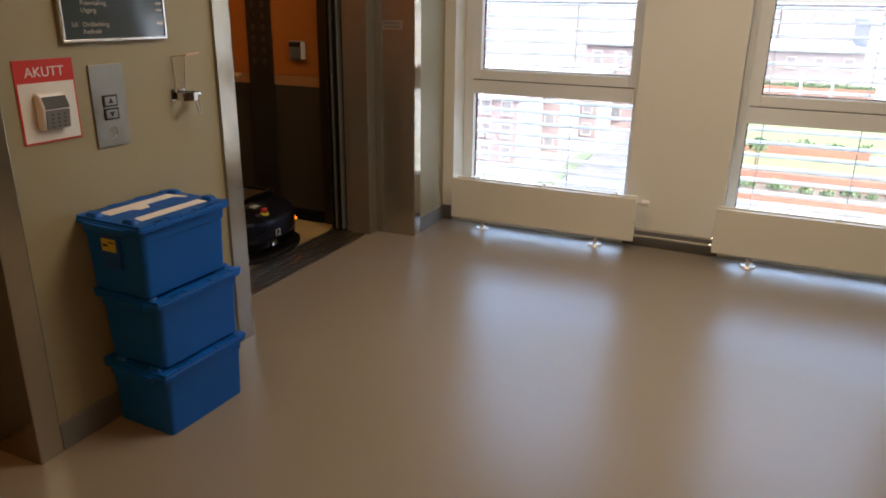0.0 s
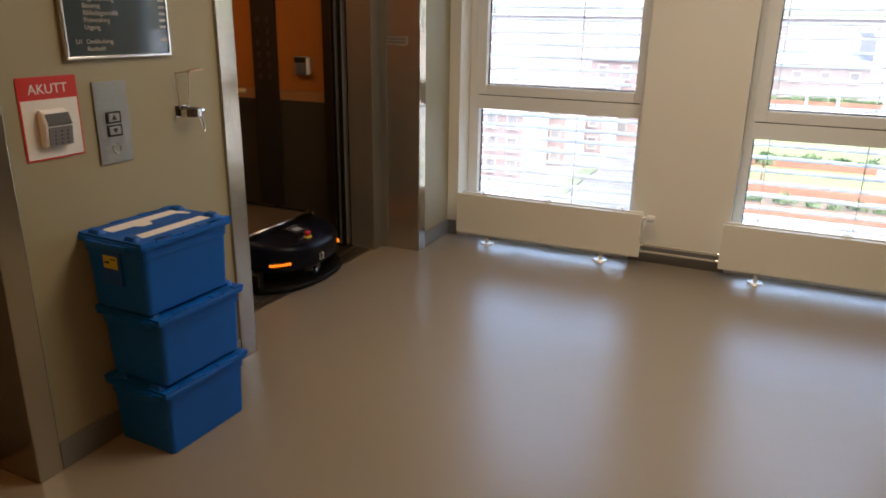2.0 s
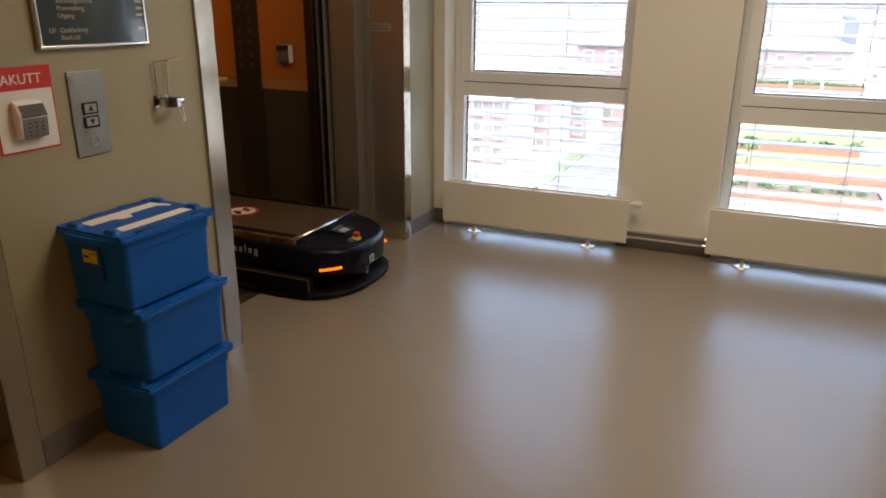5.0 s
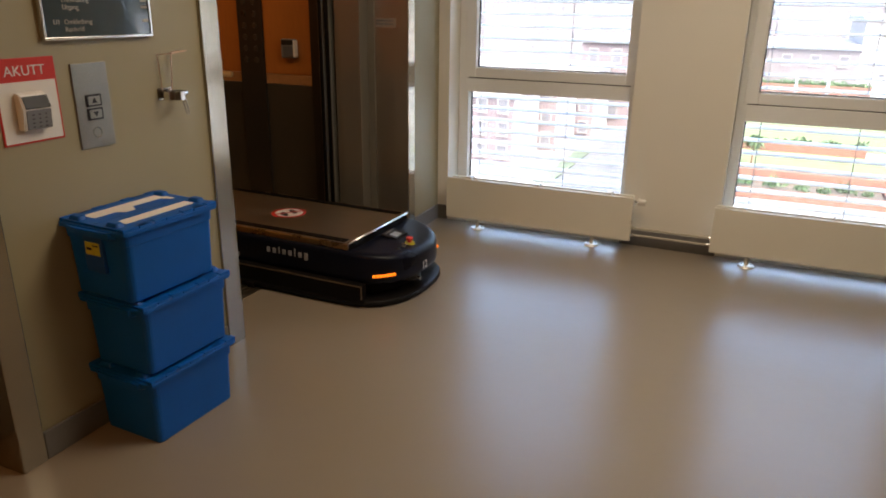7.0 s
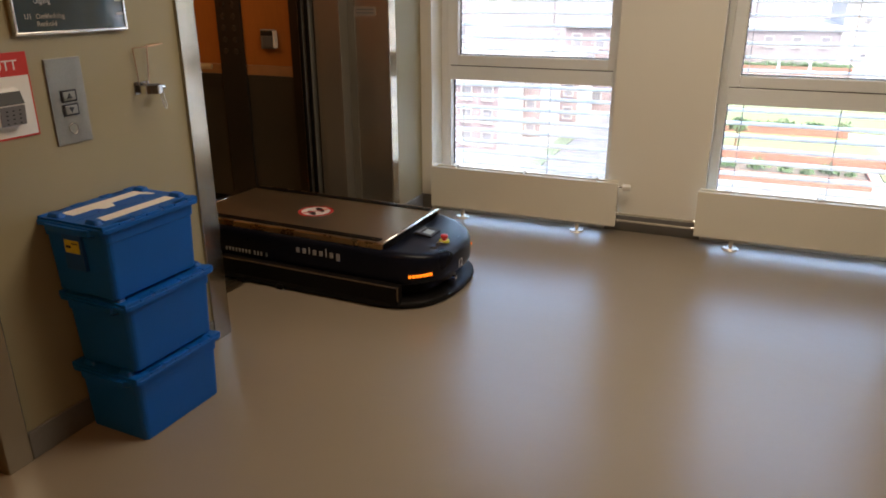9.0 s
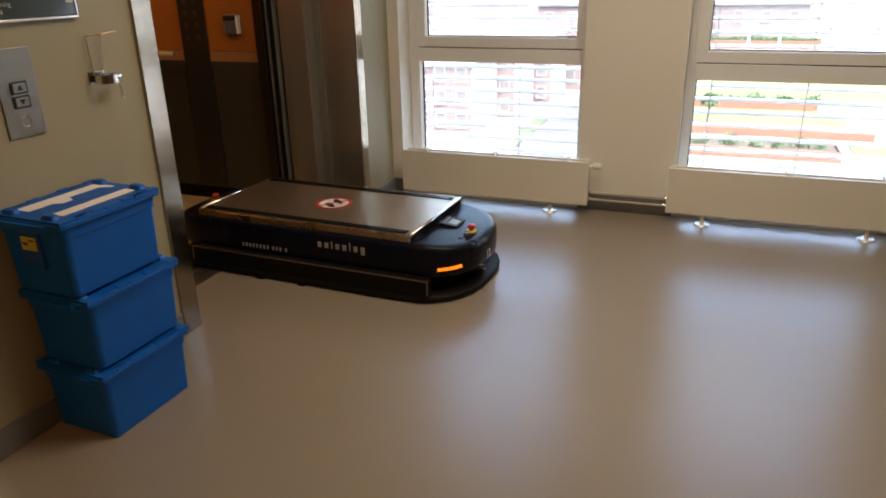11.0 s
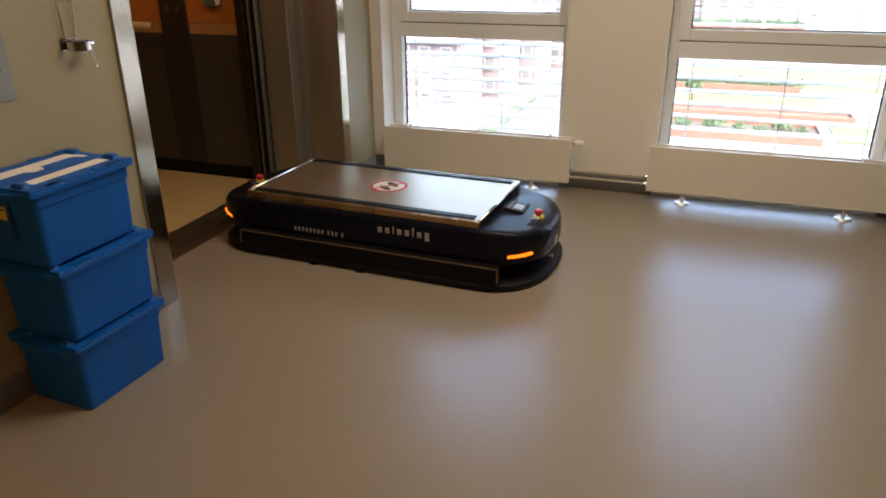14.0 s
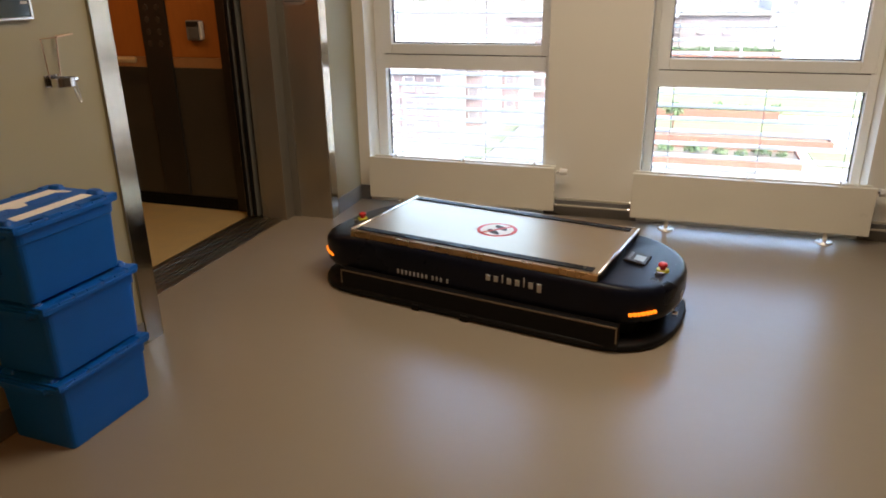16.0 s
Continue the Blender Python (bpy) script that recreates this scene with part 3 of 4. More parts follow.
# ---- crates ----
def crate(label_on):
    root = empty("crate")
    L, W = 0.41, 0.308
    rings = []
    for z, l, w, r in ((0.0, 0.350, 0.256, 0.016), (0.004, 0.356, 0.262, 0.018), (0.19, 0.372, 0.276, 0.024), (0.192, 0.380, 0.284, 0.024), (0.236, 0.384, 0.288, 0.024)):
        rings.append([(x, y, z) for x, y in rounded(w, l, r)])
    part("body", loft(rings), BLUE, root)
    part("rim", loft([[(x, y, z) for x, y in rounded(W - k, L - k, 0.02)] for z, k in ((0.226, 0.010), (0.228, 0.0), (0.241, 0.0), (0.243, 0.006))]), BLUE, root)
    for s in (-1, 1):
        grip = [(-0.110, 0.0), (-0.095, 0.016), (-0.045, 0.021), (0.045, 0.021), (0.095, 0.016), (0.110, 0.0)]
        b = loft([[(x, s * (0.196 + y - k), z) for x, y in grip] for z, k in ((0.212, 0.012), (0.218, 0.0), (0.238, 0.0))])
        bmesh.ops.recalc_face_normals(b, faces=b.faces)
        part("grip", b, BLUE, root)
    # two lid halves that mesh along the middle
    for s in (-1, 1):
        zig = [(0.012, -0.2), (0.012, -0.09), (-0.022, -0.07), (-0.022, 0.0), (0.022, 0.02), (0.022, 0.09), (-0.012, 0.11), (-0.012, 0.2)]
        pts = [(x + 0.0012 * s, y * 0.985) for x, y in zig]
        if s > 0:
            poly = [(0.148, -0.197), (0.148, 0.197)] + pts[::-1]
        else:
            poly = pts + [(-0.148, 0.197), (-0.148, -0.197)]
        b = prism(poly, 0.2435, 0.2505)
        bmesh.ops.recalc_face_normals(b, faces=b.faces)
        lid = part("lid", b, BLUE, root)
        for y0, y1, drop in ((-0.200, -0.140, 0.0), (-0.136, -0.088, 0.006), (-0.076, -0.030, 0.0), (-0.026, 0.034, 0.005), (0.044, 0.090, 0.0), (0.094, 0.142, 0.006), (0.152, 0.200, 0.0)):
            part("flange", box((s * 0.140 - 0.012, y0, 0.232 + drop), (s * 0.140 + 0.012, y1, 0.2535 - drop * 0.5), 0.003), BLUE, lid)
        for y in (-0.082, 0.039, 0.147):
            part("hinge", cyl((s * 0.147, y - 0.007, 0.243), (s * 0.147, y + 0.007, 0.243), 0.006, seg=10), BLUED, lid)
        for y in (-0.172, 0.172):
            b = loft([[(s * 0.085 + x * k, y + q * k, z) for x, q in rounded(0.062, 0.034, 0.012)] for z, k in ((0.250, 1.0), (0.262, 0.75), (0.264, 0.62))])
            part("stacking_lug", b, BLUE, lid)
        if label_on:
            if s > 0:
                poly = [(0.050, -0.140), (0.098, -0.140), (0.098, 0.150), (0.050, 0.150)]
            else:
                poly = [(-0.100, -0.145), (-0.040, -0.145), (-0.040, -0.060), (-0.012, -0.045), (-0.012, -0.005), (-0.050, 0.012), (-0.050, 0.135), (-0.010, 0.150), (-0.010, 0.165), (-0.100, 0.165)]
            b = prism(poly, 0.2506, 0.2514)
            bmesh.ops.recalc_face_normals(b, faces=b.faces)
            part("paper_label", b, PAPER, lid, "cream paper label on the lid")
    if label_on:
        t = part("label_holder", box((-0.046, -0.1955, 0.090), (0.040, -0.180, 0.212), 0.002), BLUED, root)
        part("label", box((-0.036, -0.1975, 0.148), (0.028, -0.1955, 0.190)), YELLOW, t, "yellow paper label")
        part("text_bar", box((-0.030, -0.1985, 0.164), (-0.008, -0.1975, 0.172)), INK, t)
        part("text_bar", box((-0.002, -0.1985, 0.178), (0.022, -0.1975, 0.182)), INK, t)
        part("text_bar", box((-0.028, -0.1905, 0.112), (0.02, -0.1885, 0.118)), MGREY, t)
    tall = Matrix.Diagonal((1.03, 1.025, 1.040, 1))
    for o in root.children_recursive:
        o.data.transform(tall)
    return root


c_top = crate(True)
c_top.matrix_world = pose(0.151, -0.172, 0.5465, 0, 0, -2.6)
c_mid = crate(False)
c_mid.matrix_world = pose(0.164, -0.150, 0.27325, 0, 0, -2.2)
c_low = copy_thing(c_mid, pose(0.164, -0.154, 0.0, 0, 0, -2.6))
tagged(c_top, "blue plastic crate with paper labels on its closed lid", "crate", "stacked blue crates")
tagged(c_mid, "closed blue plastic crate between two others", "crate", "stacked blue crates")
tagged(c_low, "closed blue plastic crate standing on the floor", "crate", "stacked blue crates")


# ---- transport robot ----
MID = 0.318       # middle of its width, from the plate's near edge
UR, UF = -1.272, -0.010


def hull(half, tip, z, power=2.5, seg=14, start=0.05, sink=0.0, short=0.0):
    """Ring with round ends: half width, overhang beyond the plate at the nose; the tail is shorter and slopes more."""
    out = []
    for end in (1, -1):
        reach = tip if end == 1 else tip - short
        for k in range(seg + 1):
            a = radians(-90 + 180 * k / seg) if end == 1 else radians(90 + 180 * k / seg)
            c, s = math.cos(a), math.sin(a)
            u = math.copysign(abs(c) ** (2 / power), c) * (reach + start)
            v = math.copysign(abs(s) ** (2 / power), s) * half
            uu = (UF - start + u) if end == 1 else (UR + start + u)
            over = max(0.0, (uu - UF) if end == 1 else 1.6 * (UR - uu))
            out.append((uu, MID + v, z - sink * over))
    return out


def robot():
    root = empty("transport_robot")
    skin = [(0.335, 0.25, 0.112, 0.0), (0.348, 0.276, 0.115, 0.0), (0.352, 0.287, 0.124, 0.0), (0.353, 0.291, 0.150, 0.0), (0.352, 0.290, 0.215, 0.03), (0.351, 0.289, 0.255, 0.10),
            (0.348, 0.284, 0.272, 0.12), (0.340, 0.275, 0.283, 0.12), (0.331, 0.262, 0.2875, 0.12), (0.316, 0.235, 0.289, 0.12)]
    part("shell", loft([hull(half, tip, z, sink=sink, short=0.005) for half, tip, z, sink in skin]), BLACK, root, smooth=True)
    part("chassis", loft([hull(0.30, 0.20, 0.03), hull(0.30, 0.20, 0.119)]), RUBBER, root, smooth=False)
    foot = [(0.390, 0.286, 0.003), (0.401, 0.299, 0.007), (0.404, 0.302, 0.018), (0.402, 0.300, 0.031), (0.394, 0.292, 0.037), (0.350, 0.250, 0.040)]
    part("bumper", loft([hull(half, tip, z, short=0.035) for half, tip, z in foot]), RUBBER, root, "black rubber bumper round the base", smooth=True)
    for s in (-1, 1):
        v = MID + s * 0.380
        inner = MID + s * 0.346
        sp = part("side_panel", box((UR - 0.03, min(inner, v + s * 0.012), 0.020), (UF + 0.115, max(inner, v + s * 0.012), 0.128), 0.004), RUBBER, root)
        b = bmesh.new()
        o = v + s * 0.0125
        add_box(b, (UR - 0.032, o - 0.002, 0.118), (UF + 0.117, o + 0.002, 0.126), 0.001)
        add_box(b, (UF + 0.109, o - 0.002, 0.052), (UF + 0.117, o + 0.002, 0.1175), 0.001)
        add_box(b, (UR - 0.032, o - 0.002, 0.052), (UR - 0.024, o + 0.002, 0.1175), 0.001)
        part("edge_strip", b, mat("worn_brown_metal", (0.22, 0.17, 0.12), 0.45, 0.8, spread=0.25, scale=12), sp, "worn brownish metal edging")
        for u in (-0.86, -0.60):
            part("skid", box((u - 0.02, MID + s * 0.402 - 0.010, 0.001), (u + 0.02, MID + s * 0.402 + 0.010, 0.03), 0.003), RUBBER, root)
    # lifting plate
    part("plate_bed", box((UR + 0.004, -0.004, 0.262), (UF - 0.004, 2 * MID + 0.004, 0.3075), 0.002), RUBBER, root)
    for v0, v1 in ((-0.018, 0.0), (2 * MID, 2 * MID + 0.018)):
        part("side_rail", box((UR, v0, 0.286), (UF, v1, 0.317), 0.004), BRONZE, root, "brass-coloured steel side rail")
    part("top_plate", box((UR, 0.0, 0.308), (UF, 2 * MID, 0.318), 0.002), TOPSTEEL, root, "brushed steel top plate")
    for u in (UR - 0.002, UF):
        part("end_bar", tube([(u, 0.0, 0.316), (u, 2 * MID, 0.316)], 0.0080, 12), CHROME, root, "bright steel end bar", smooth=True)
    for v in (0.030, 2 * MID - 0.030):
        st = part("grip_strip", box((UR + 0.02, v - 0.022, 0.3182), (UF - 0.03, v + 0.022, 0.3225), 0.001), RUBBER, root, "black grip strip on the plate")
        for u in (UR + 0.06, UR * 0.5, UF - 0.07):
            part("screw", cyl((u, v, 0.3225), (u, v, 0.3238), 0.006, seg=10), STEEL, st)
    # round no-step mark
    cx, cy = -0.625, 0.318
    ring = part("no_step_mark", cyl((cx, cy, 0.3181), (cx, cy, 0.3188), 0.100, seg=40), RED, root, "red and white no-step mark")
    part("white_disc", cyl((cx, cy, 0.3188), (cx, cy, 0.3192), 0.082, seg=40), WHITE, ring)
    b = bmesh.new()
    for q, (du, dv) in enumerate(((-0.016, 0.030), (0.014, -0.032))):
        pts = [(du + 0.052 * math.cos(a) * (1.0 if math.cos(a) > 0 else 0.8), dv + 0.019 * math.sin(a)) for a in [2 * math.pi * k / 16 for k in range(16)]]
        rot_m = Matrix.Rotation(radians(-35), 2)
        pts = [rot_m @ Vector(p) for p in pts]
        lo = [b.verts.new((cx + p.x, cy + p.y, 0.3192)) for p in pts]
        hi = [b.verts.new((cx + p.x, cy + p.y, 0.3196)) for p in pts]
        b.faces.new(hi)
        for i in range(16):
            b.faces.new((lo[i], lo[(i + 1) % 16], hi[(i + 1) % 16], hi[i]))
    part("sole_print", b, INK, ring)
    part("slash", box((-0.09, -0.007, 0.3197), (0.09, 0.007, 0.3201), 0, Matrix.Translation((cx, cy, 0)) @ Matrix.Rotation(radians(55), 4, "Z")), RED, ring)
    # controls at both ends
    def controls(u, v, z, s, name):
        st = part(name, cyl((u, v, z - 0.004), (u, v, z + 0.010), 0.029, 0.026, 24), YELLOW, root, "yellow collar of the stop button")
        part("button_neck", cyl((u, v, z + 0.010), (u, v, z + 0.024), 0.012), REDB, st)
        part("button_head", loft([[(u + r * math.cos(2 * math.pi * k / 20), v + r * math.sin(2 * math.pi * k / 20), z + h) for k in range(20)] for r, h in ((0.017, 0.022), (0.020, 0.026), (0.020, 0.034), (0.015, 0.039), (0.006, 0.041))]), REDB, st, "red mushroom head", smooth=True)
        part("key_switch", cyl((u - 0.005 * s, v - 0.062, z), (u - 0.005 * s, v - 0.062, z + 0.014), 0.015, 0.013), DGREY, root)
        part("switch_lever", box((u - 0.012, v - 0.072, z + 0.013), (u + 0.022, v - 0.062, z + 0.021), 0.003), CHROME, root)

    controls(0.190, 0.290, 0.262, 1, "stop_button")
    controls(UR - 0.150, 0.300, 0.259, -1, "stop_button")
    part("port_cap", cyl((0.215, 0.40, 0.252), (0.215, 0.40, 0.261), 0.010), DGREY, root)
    tilt = pose(0.066, 0.345, 0.2805, 0, 6.8, 0)
    d = part("display", box((-0.052, -0.060, -0.005), (0.048, 0.060, 0.006), 0.003, tilt), INK, root, "black framed display")
    part("screen", box((-0.012, -0.036, 0.0058), (0.034, 0.028, 0.0066), 0, tilt), SCREEN, d, "grey display")
    for k in range(5):
        part("key", box((-0.040, -0.046 + 0.02 * k, 0.0058), (-0.027, -0.034 + 0.02 * k, 0.0072), 0, tilt), MGREY, d)
    # amber corner lights
    for end in (1, -1):
        for s in (-1, 1):
            pts = []
            for k in range(8):
                a = radians(-64 + 3.4 * k)
                u = math.cos(a) ** 0.8 * (0.292 + 0.05) - 0.05
                v = s * (abs(math.sin(a)) ** 0.8) * 0.350
                pts.append((u if end == 1 else UR - u + 0.005, MID + v))
            z = 0.160
            holder = None
            for k, ((u0, v0), (u1, v1)) in enumerate(zip(pts, pts[1:])):
                cu, cv = (u0 + u1) / 2, (v0 + v1) / 2
                ang = math.atan2(v1 - v0, u1 - u0)
                ln = math.hypot(u1 - u0, v1 - v0)
                b = box((-ln * 0.42, -0.007, -0.0065), (ln * 0.42, 0.007, 0.0065), 0.002, Matrix.Translation((cu, cv, z + 0.0012 * k)) @ Matrix.Rotation(ang, 4, "Z"))
                if holder is None:
                    holder = part("indicator_light", b, AMBER, root, "lit amber indicator light")
                else:
                    part("indicator_segment", b, AMBER, holder)
    # maker's mark and type mark, as plain bars
    y = MID - 0.3540
    u = -0.515
    for k, h in enumerate((0.028, 0.028, 0.038, 0.028, 0.028, 0.045, 0.028, 0.040)):
        w = 0.006 if k in (2, 5) else 0.021
        z0 = 0.206 - (0.011 if k == 7 else 0.0)
        part("mark_bar", box((u, y - 0.001, z0), (u + w, y + 0.006, z0 + h), 0.001), LIGHTGREY, root)
        u += w + 0.0185
    u = -0.990
    for k in range(12):
        if k in (8, 11):
            u += 0.012
        part("mark_bar", box((u, y - 0.0010, 0.149), (u + 0.0105, y + 0.005, 0.171), 0.001), LIGHTGREY, root)
        u += 0.0225
    nose = Matrix(((0, 0, 1, 0), (1, 0, 0, 0), (0, 1, 0, 0), (0, 0, 0, 1)))
    lettering("number", "12", 0.062, Matrix.Translation((0.2815, 0.262, 0.138)) @ nose, WHITE, root)
    part("port", cyl((0.262, 0.24, 0.095), (0.282, 0.24, 0.095), 0.012), CHROME, root)
    part("scanner", cyl((0.16, MID, 0.062), (0.16, MID, 0.116), 0.075, seg=24), DGREY, root)
    tagged(root, "low black transport robot with a steel top plate", "robot")
    return root


agv = robot()

# ---- outside ----
GRASS = mat("dull_grass", (0.082, 0.092, 0.028), 0.9, spread=0.35, scale=0.6, fine=12, bump=0.0)
PAVE = mat("pale_paving", (0.165, 0.16, 0.155), 0.85, spread=0.2, scale=0.8, fine=10, bump=0.0)
RUST = mat("rust_planter", (0.135, 0.060, 0.038), 0.8, spread=0.25, scale=2, fine=20, bump=0.0)
LEAF = mat("leaf_green", (0.050, 0.090, 0.035), 0.7, spread=0.4, scale=3, fine=30, bump=0.0)
BRICK = mat("red_brick", (0.136, 0.106, 0.106), 0.85, spread=0.2, scale=0.5, fine=9, bump=0.0)
FAR = mat("pinkish_render", (0.135, 0.120, 0.122), 0.85, spread=0.1, scale=0.3, fine=4, bump=0.0)
PALE = mat("pale_render", (0.27, 0.245, 0.235), 0.85, spread=0.1, scale=0.3, fine=4, bump=0.0)
ROOFG = mat("grey_roofing", (0.22, 0.225, 0.24), 0.8, spread=0.12, scale=0.4, fine=5, bump=0.0)
ASPH = mat("asphalt", (0.07, 0.07, 0.075), 0.9, spread=0.2, scale=0.5, fine=12, bump=0.0)
PANE = mat("dark_window_glass", (0.12, 0.118, 0.125), 0.2, spread=0.1, scale=0.3, bump=0.0)

GZ = -9.0
tagged(part("ground", box((-400, 3.4, GZ - 1), (400, 900, GZ)), PAVE), "pale paved ground between the buildings", "ground", kind="structure")
tagged(part("road", box((-9.2, 20, GZ), (-3.5, 63, GZ + 0.03)), ASPH), "grey asphalt street below the windows", "road", kind="structure")
tagged(part("verge", box((-10.3, 40, GZ), (-9.2, 52, GZ + 0.12)), mat("shaded_turf", (0.060, 0.076, 0.045), 0.9, spread=0.35, scale=0.6, fine=12, bump=0.0)), "strip of grass beside the street", "grass", kind="structure")
tagged(part("terrace", box((0.9, 3.6, -3.4), (60, 48, -3.0)), PAVE), "pale roof terrace with gravel", "terrace", kind="structure")
for x0, y0, x1, y1 in ((1.0, 20.9, 5.9, 23.6), (1.0, 24.8, 9.0, 30.5), (5.5, 17.4, 12.0, 19.2)):
    tagged(part("lawn", box((x0, y0, -3.0), (x1, y1, -2.97)), GRASS), "yellowish green lawn on the roof terrace", "lawn", kind="structure")


def planter(x0, y0, x1, y1, h, plants, seed, name="planter"):
    root = empty(name, pose((x0 + x1) / 2, (y0 + y1) / 2, -3.0))
    hx, hy = (x1 - x0) / 2, (y1 - y0) / 2
    part("side_board", box((-hx, -hy, 0), (hx, -hy + 0.06, h), 0.01), RUST, root)
    part("side_board", box((-hx, hy - 0.06, 0), (hx, hy, h), 0.01), RUST, root)
    part("end_board", box((-hx, -hy + 0.06, 0), (-hx + 0.06, hy - 0.06, h), 0.01), RUST, root)
    part("end_board", box((hx - 0.06, -hy + 0.06, 0), (hx, hy - 0.06, h), 0.01), RUST, root)
    part("soil", box((-hx + 0.06, -hy + 0.06, 0), (hx - 0.06, hy - 0.06, h - 0.08)), mat("dark_soil", (0.06, 0.045, 0.03), 0.95, spread=0.3), root)
    tagged(root, "rust-red raised planting bed on the terrace", "planter", "raised beds on the terrace")
    rnd = random.Random(seed)
    for k in range(plants):
        px = x0 + (x1 - x0) * (k + 0.5 + rnd.uniform(-0.25, 0.25)) / plants
        py = (y0 + y1) / 2 + rnd.uniform(-0.15, 0.15)
        bush(px, py, -3.0 + h - 0.10, rnd.uniform(0.16, 0.32), rnd)


def leaf_cloud(r, rnd, n, tall=1.0):
    verts, faces = [], []
    for k in range(n):
        d = Vector((rnd.gauss(0, 1), rnd.gauss(0, 1), abs(rnd.gauss(0, 0.8)) * tall)).normalized() * r * rnd.uniform(0.35, 1.0)
        q = Euler((rnd.uniform(0, 6), rnd.uniform(0, 6), rnd.uniform(0, 6))).to_matrix()
        a = r * rnd.uniform(0.12, 0.24)
        i = len(verts)
        for p in ((-a, 0, 0), (0, -a * 0.5, 0), (a, 0, 0.1 * a), (0, a * 0.5, 0)):
            verts.append(d + q @ Vector(p) + Vector((0, 0, r * 0.25)))
        faces.append((i, i + 1, i + 2, i + 3))
    me = bpy.data.meshes.new("leaves")
    me.from_pydata(verts, [], faces)
    me.materials.append(LEAF)
    return me


def bush(x, y, z, r, rnd):
    root = empty("shrub", pose(x, y, z))
    part("stem", cyl((0, 0, 0), (0, 0, r * 0.7), r * 0.06, r * 0.03, 6), RUST, root)
    o = new("leaves", leaf_cloud(r, rnd, 120))
    o.parent = root
    tagged(root, "low leafy green plant in a raised bed", "shrub", "plants in the raised beds")


planter(0.6, 16.85, 5.1, 18.1, 0.26, 8, 1)
planter(1.0, 19.5, 6.2, 20.3, 0.20, 0, 2)
planter(1.3, 23.75, 5.25, 24.5, 0.24, 14, 3)
planter(0.9, 42.6, 7.2, 43.6, 0.45, 30, 4)
rnd = random.Random(9)
root = empty("young_tree", pose(1.98, 20.95, -2.97))
part("trunk", tube([(0, 0, 0), (0.02, 0, 0.5), (0.0, 0.02, 0.8)], 0.03, 6), RUST, root)
o = new("crown", leaf_cloud(0.34, rnd, 220, 2.0))
o.parent = root
o.location = (0, 0, 0.45)
tagged(root, "small young tree with a light green crown", "tree")

pane_mesh = mesh_of(box((-0.5, -0.04, -0.5), (0.5, 0.02, 0.5)), "window_pane")
pane_mesh.materials.append(PANE)
b = bmesh.new()
ring_frame(b, -0.5, 0.5, -0.5, 0.5, 0.08, -0.12, 0.0, bevel=0)
frame_mesh = mesh_of(b, "window_frame")
frame_mesh.materials.append(PALE)


def house(x0, y0, x1, y1, z1, material, roof, cols, rows, label, ww=1.2, wh=1.5, gable=False):
    root = empty("building", pose(x0, y0, GZ))
    w, d, h = x1 - x0, y1 - y0, z1 - GZ
    part("wall", box((0, 0, 0), (w, d, h)), material, root)
    part("roof", box((-0.3, -0.3, h), (w + 0.3, d + 0.3, h + 0.35), 0.04), roof, root)
    spots = [(w * (c + 0.5) / cols, 0.0, h * (k + 0.55) / rows) for c in range(cols) for k in range(rows)]
    if gable:
        part("gable_wall", box((w, -0.05, 0), (w + 0.08, d, h - 0.02)), PALE, root, "pale rendered end wall")
    for u, v, z in spots:
        f = new("window", frame_mesh)
        f.parent = root
        f.matrix_local = Matrix.Translation((u, v, z)) @ Matrix.Diagonal((ww, 1, wh, 1))
        p = new("pane", pane_mesh)
        p.parent = f
    tagged(root, label, "building")
    return root


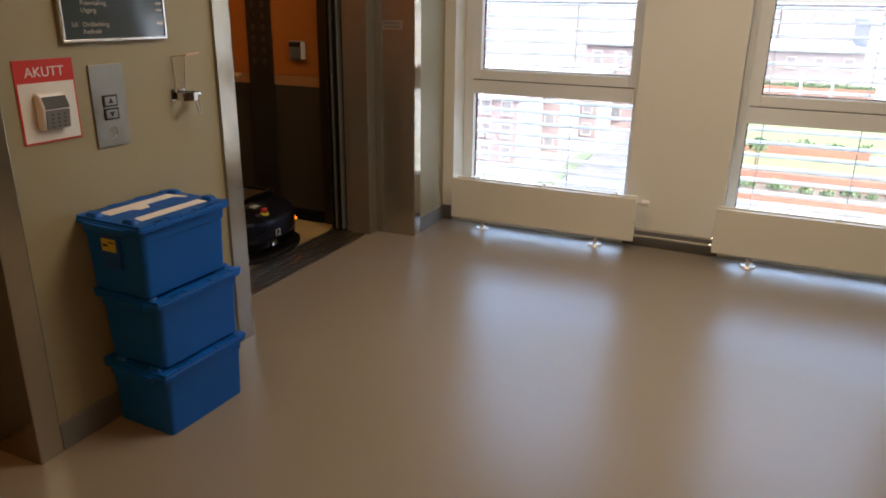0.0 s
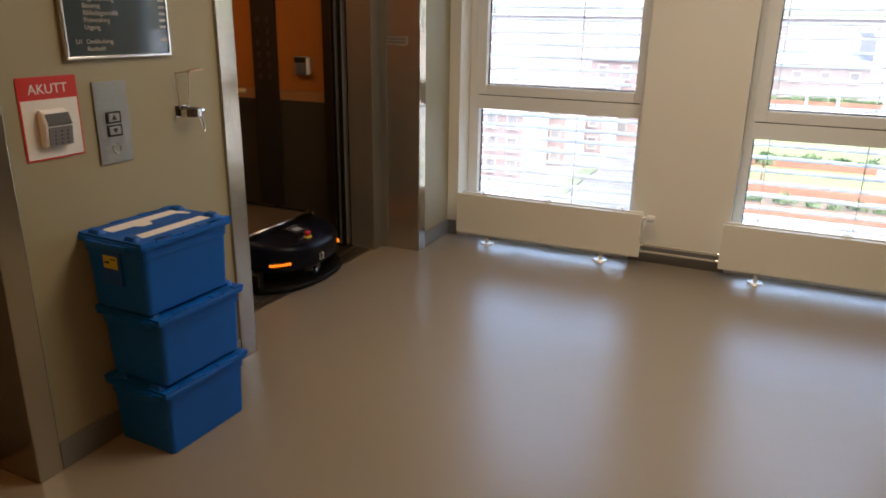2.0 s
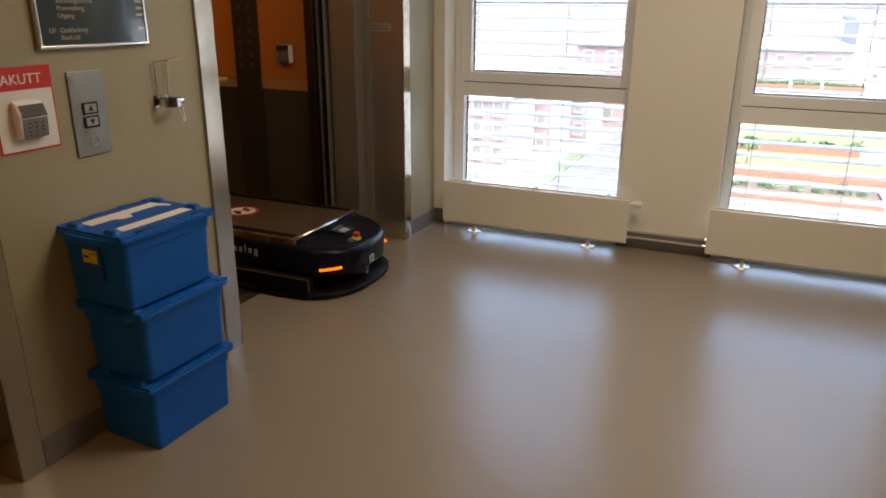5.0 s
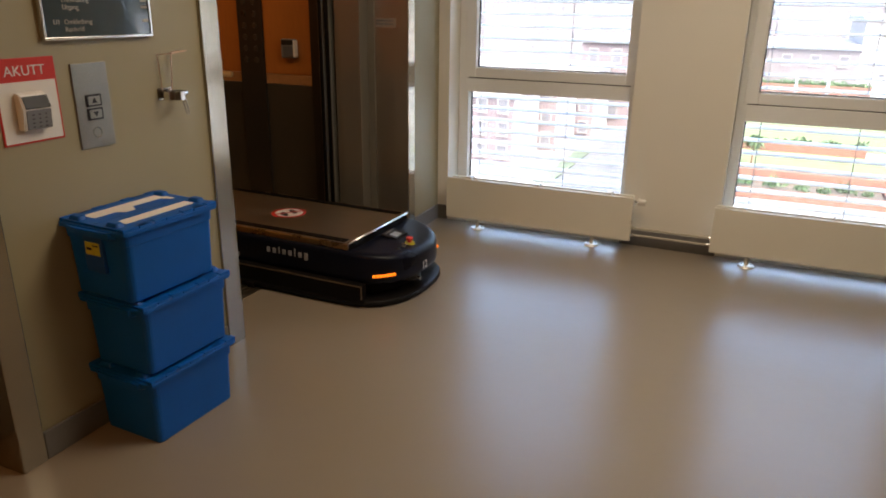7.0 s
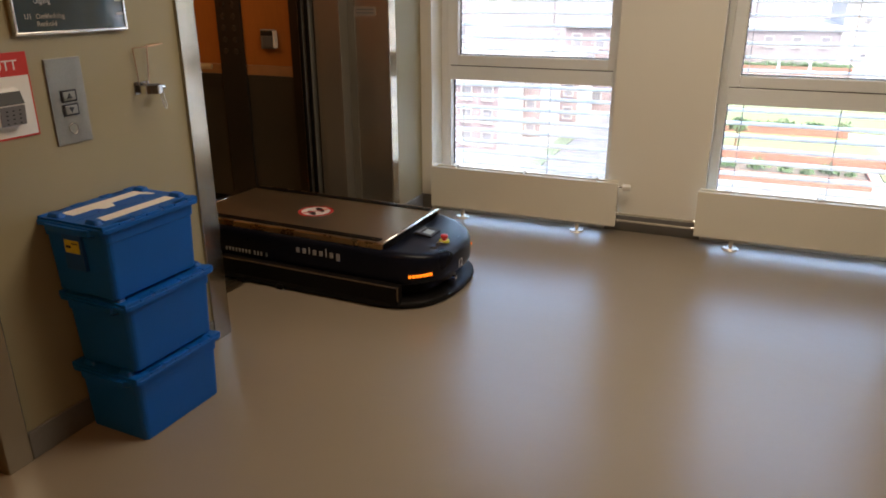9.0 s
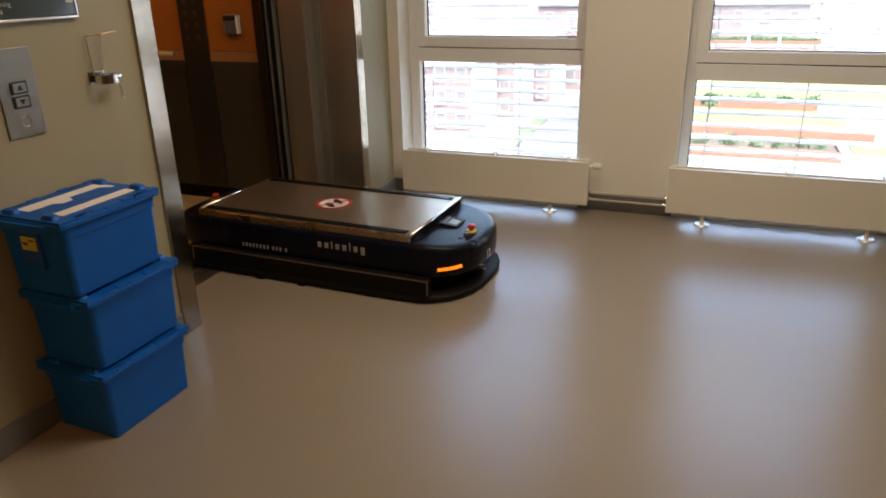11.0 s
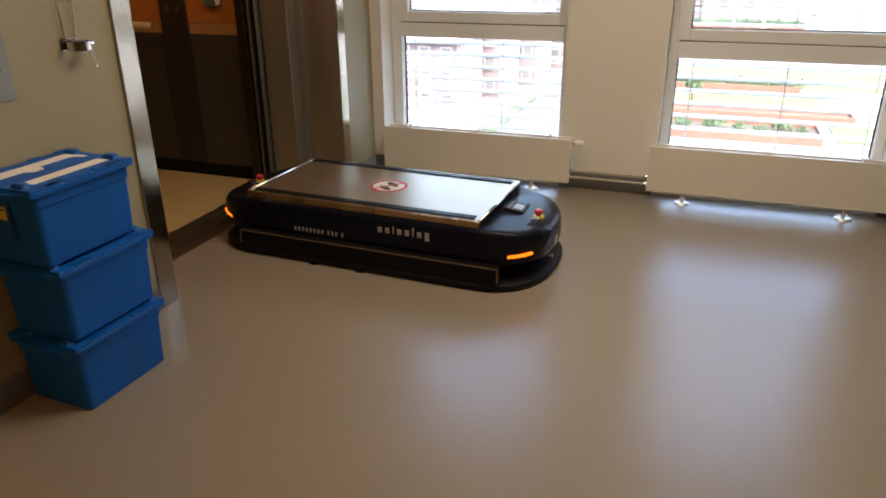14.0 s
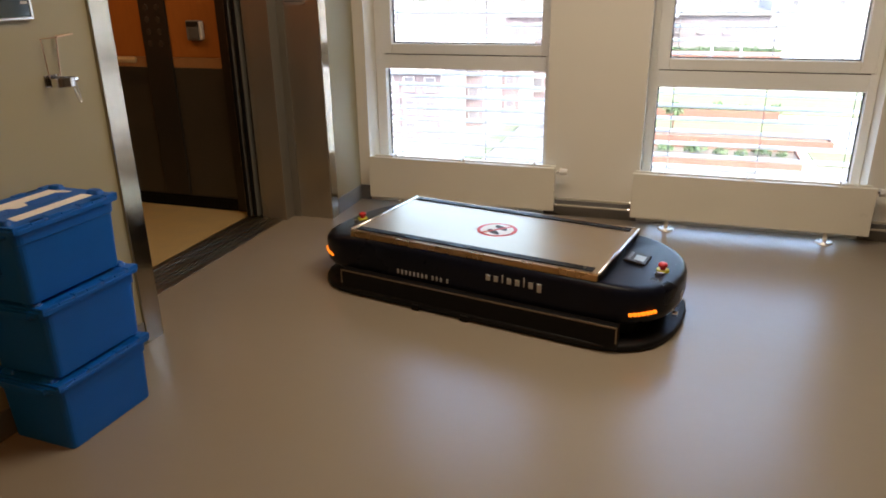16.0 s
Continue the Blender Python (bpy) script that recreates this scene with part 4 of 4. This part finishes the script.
for y0, x1, z1 in ((44.0, -13.1, -4.4), (50.0, -11.8, -4.0), (56.0, -10.4, -3.6)):
    house(x1 - 9.0, y0, x1, y0 + 5.6, z1, BRICK, PALE, 6, 3, "red brick terraced house with a pale end wall", 0.8, 1.0, gable=True)
house(-13.5, 64, 1.0, 80, -1.8, BRICK, ROOFG, 7, 3, "red brick building across the street", 0.9, 1.3)
house(-120, 140, 40, 160, 2.2, FAR, ROOFG, 56, 3, "long pale building in the distance", 1.0, 1.2)
house(0.0, 70, 9.0, 84, -1.9, FAR, PALE, 4, 3, "pinkish building beyond the terrace", 0.8, 1.0)
house(9.02, 70, 42.0, 84, 0.5, PALE, ROOFG, 9, 3, "pale rendered building beyond the terrace", 0.5, 0.6)
for x, y in ((7.2, 38.0), (9.4, 38.0), (11.6, 38.0), (3.5, 41.0), (5.0, 41.0)):
    root = empty("railing_post", pose(x, y, -3.0))
    part("post", box((-0.07, -0.07, 0), (0.07, 0.07, 1.25), 0.01), ROOFG, root)
    part("cap", box((-0.09, -0.09, 1.25), (0.09, 0.09, 1.29), 0.01), ROOFG, root)
    tagged(root, "short grey post on the terrace edge", "post", "posts on the terrace")


def motions():
    rows = [
    (0, -0.834, 1.138, 0.05),
    (0.5, -0.748, 1.115, 0.70),
    (1, -0.672, 1.109, 0.37),
    (1.5, -0.597, 1.109, 0.31),
    (2, -0.526, 1.110, 0.11),
    (2.5, -0.458, 1.114, -0.42),
    (3, -0.382, 1.112, -0.67),
    (3.5, -0.285, 1.101, -0.36),
    (4, -0.220, 1.097, -0.21),
    (6.5, 0.159, 1.070, -0.94),
    (7, 0.238, 1.064, -1.25),
    (7.5, 0.306, 1.062, -1.28),
    (8, 0.385, 1.057, -1.54),
    (8.5, 0.454, 1.053, -2.42),
    (9, 0.530, 1.051, -2.12),
    (11.5, 0.900, 1.058, -3.01),
    (12, 0.972, 1.055, -3.36),
    (12.5, 1.047, 1.056, -2.93),
    (13, 1.120, 1.052, -3.19),
    (13.5, 1.197, 1.043, -2.98),
    (14, 1.272, 1.054, -2.72),
    (14.5, 1.364, 1.049, -2.65),
    (15, 1.532, 1.055, -2.21),
    (15.5, 1.742, 1.047, -3.83),
    (16, 1.883, 0.938, -11.07),
    ]
    walk(agv, [(t, pose(x, y, 0, 0, 0, turn)) for t, x, y, turn in rows])


motions()
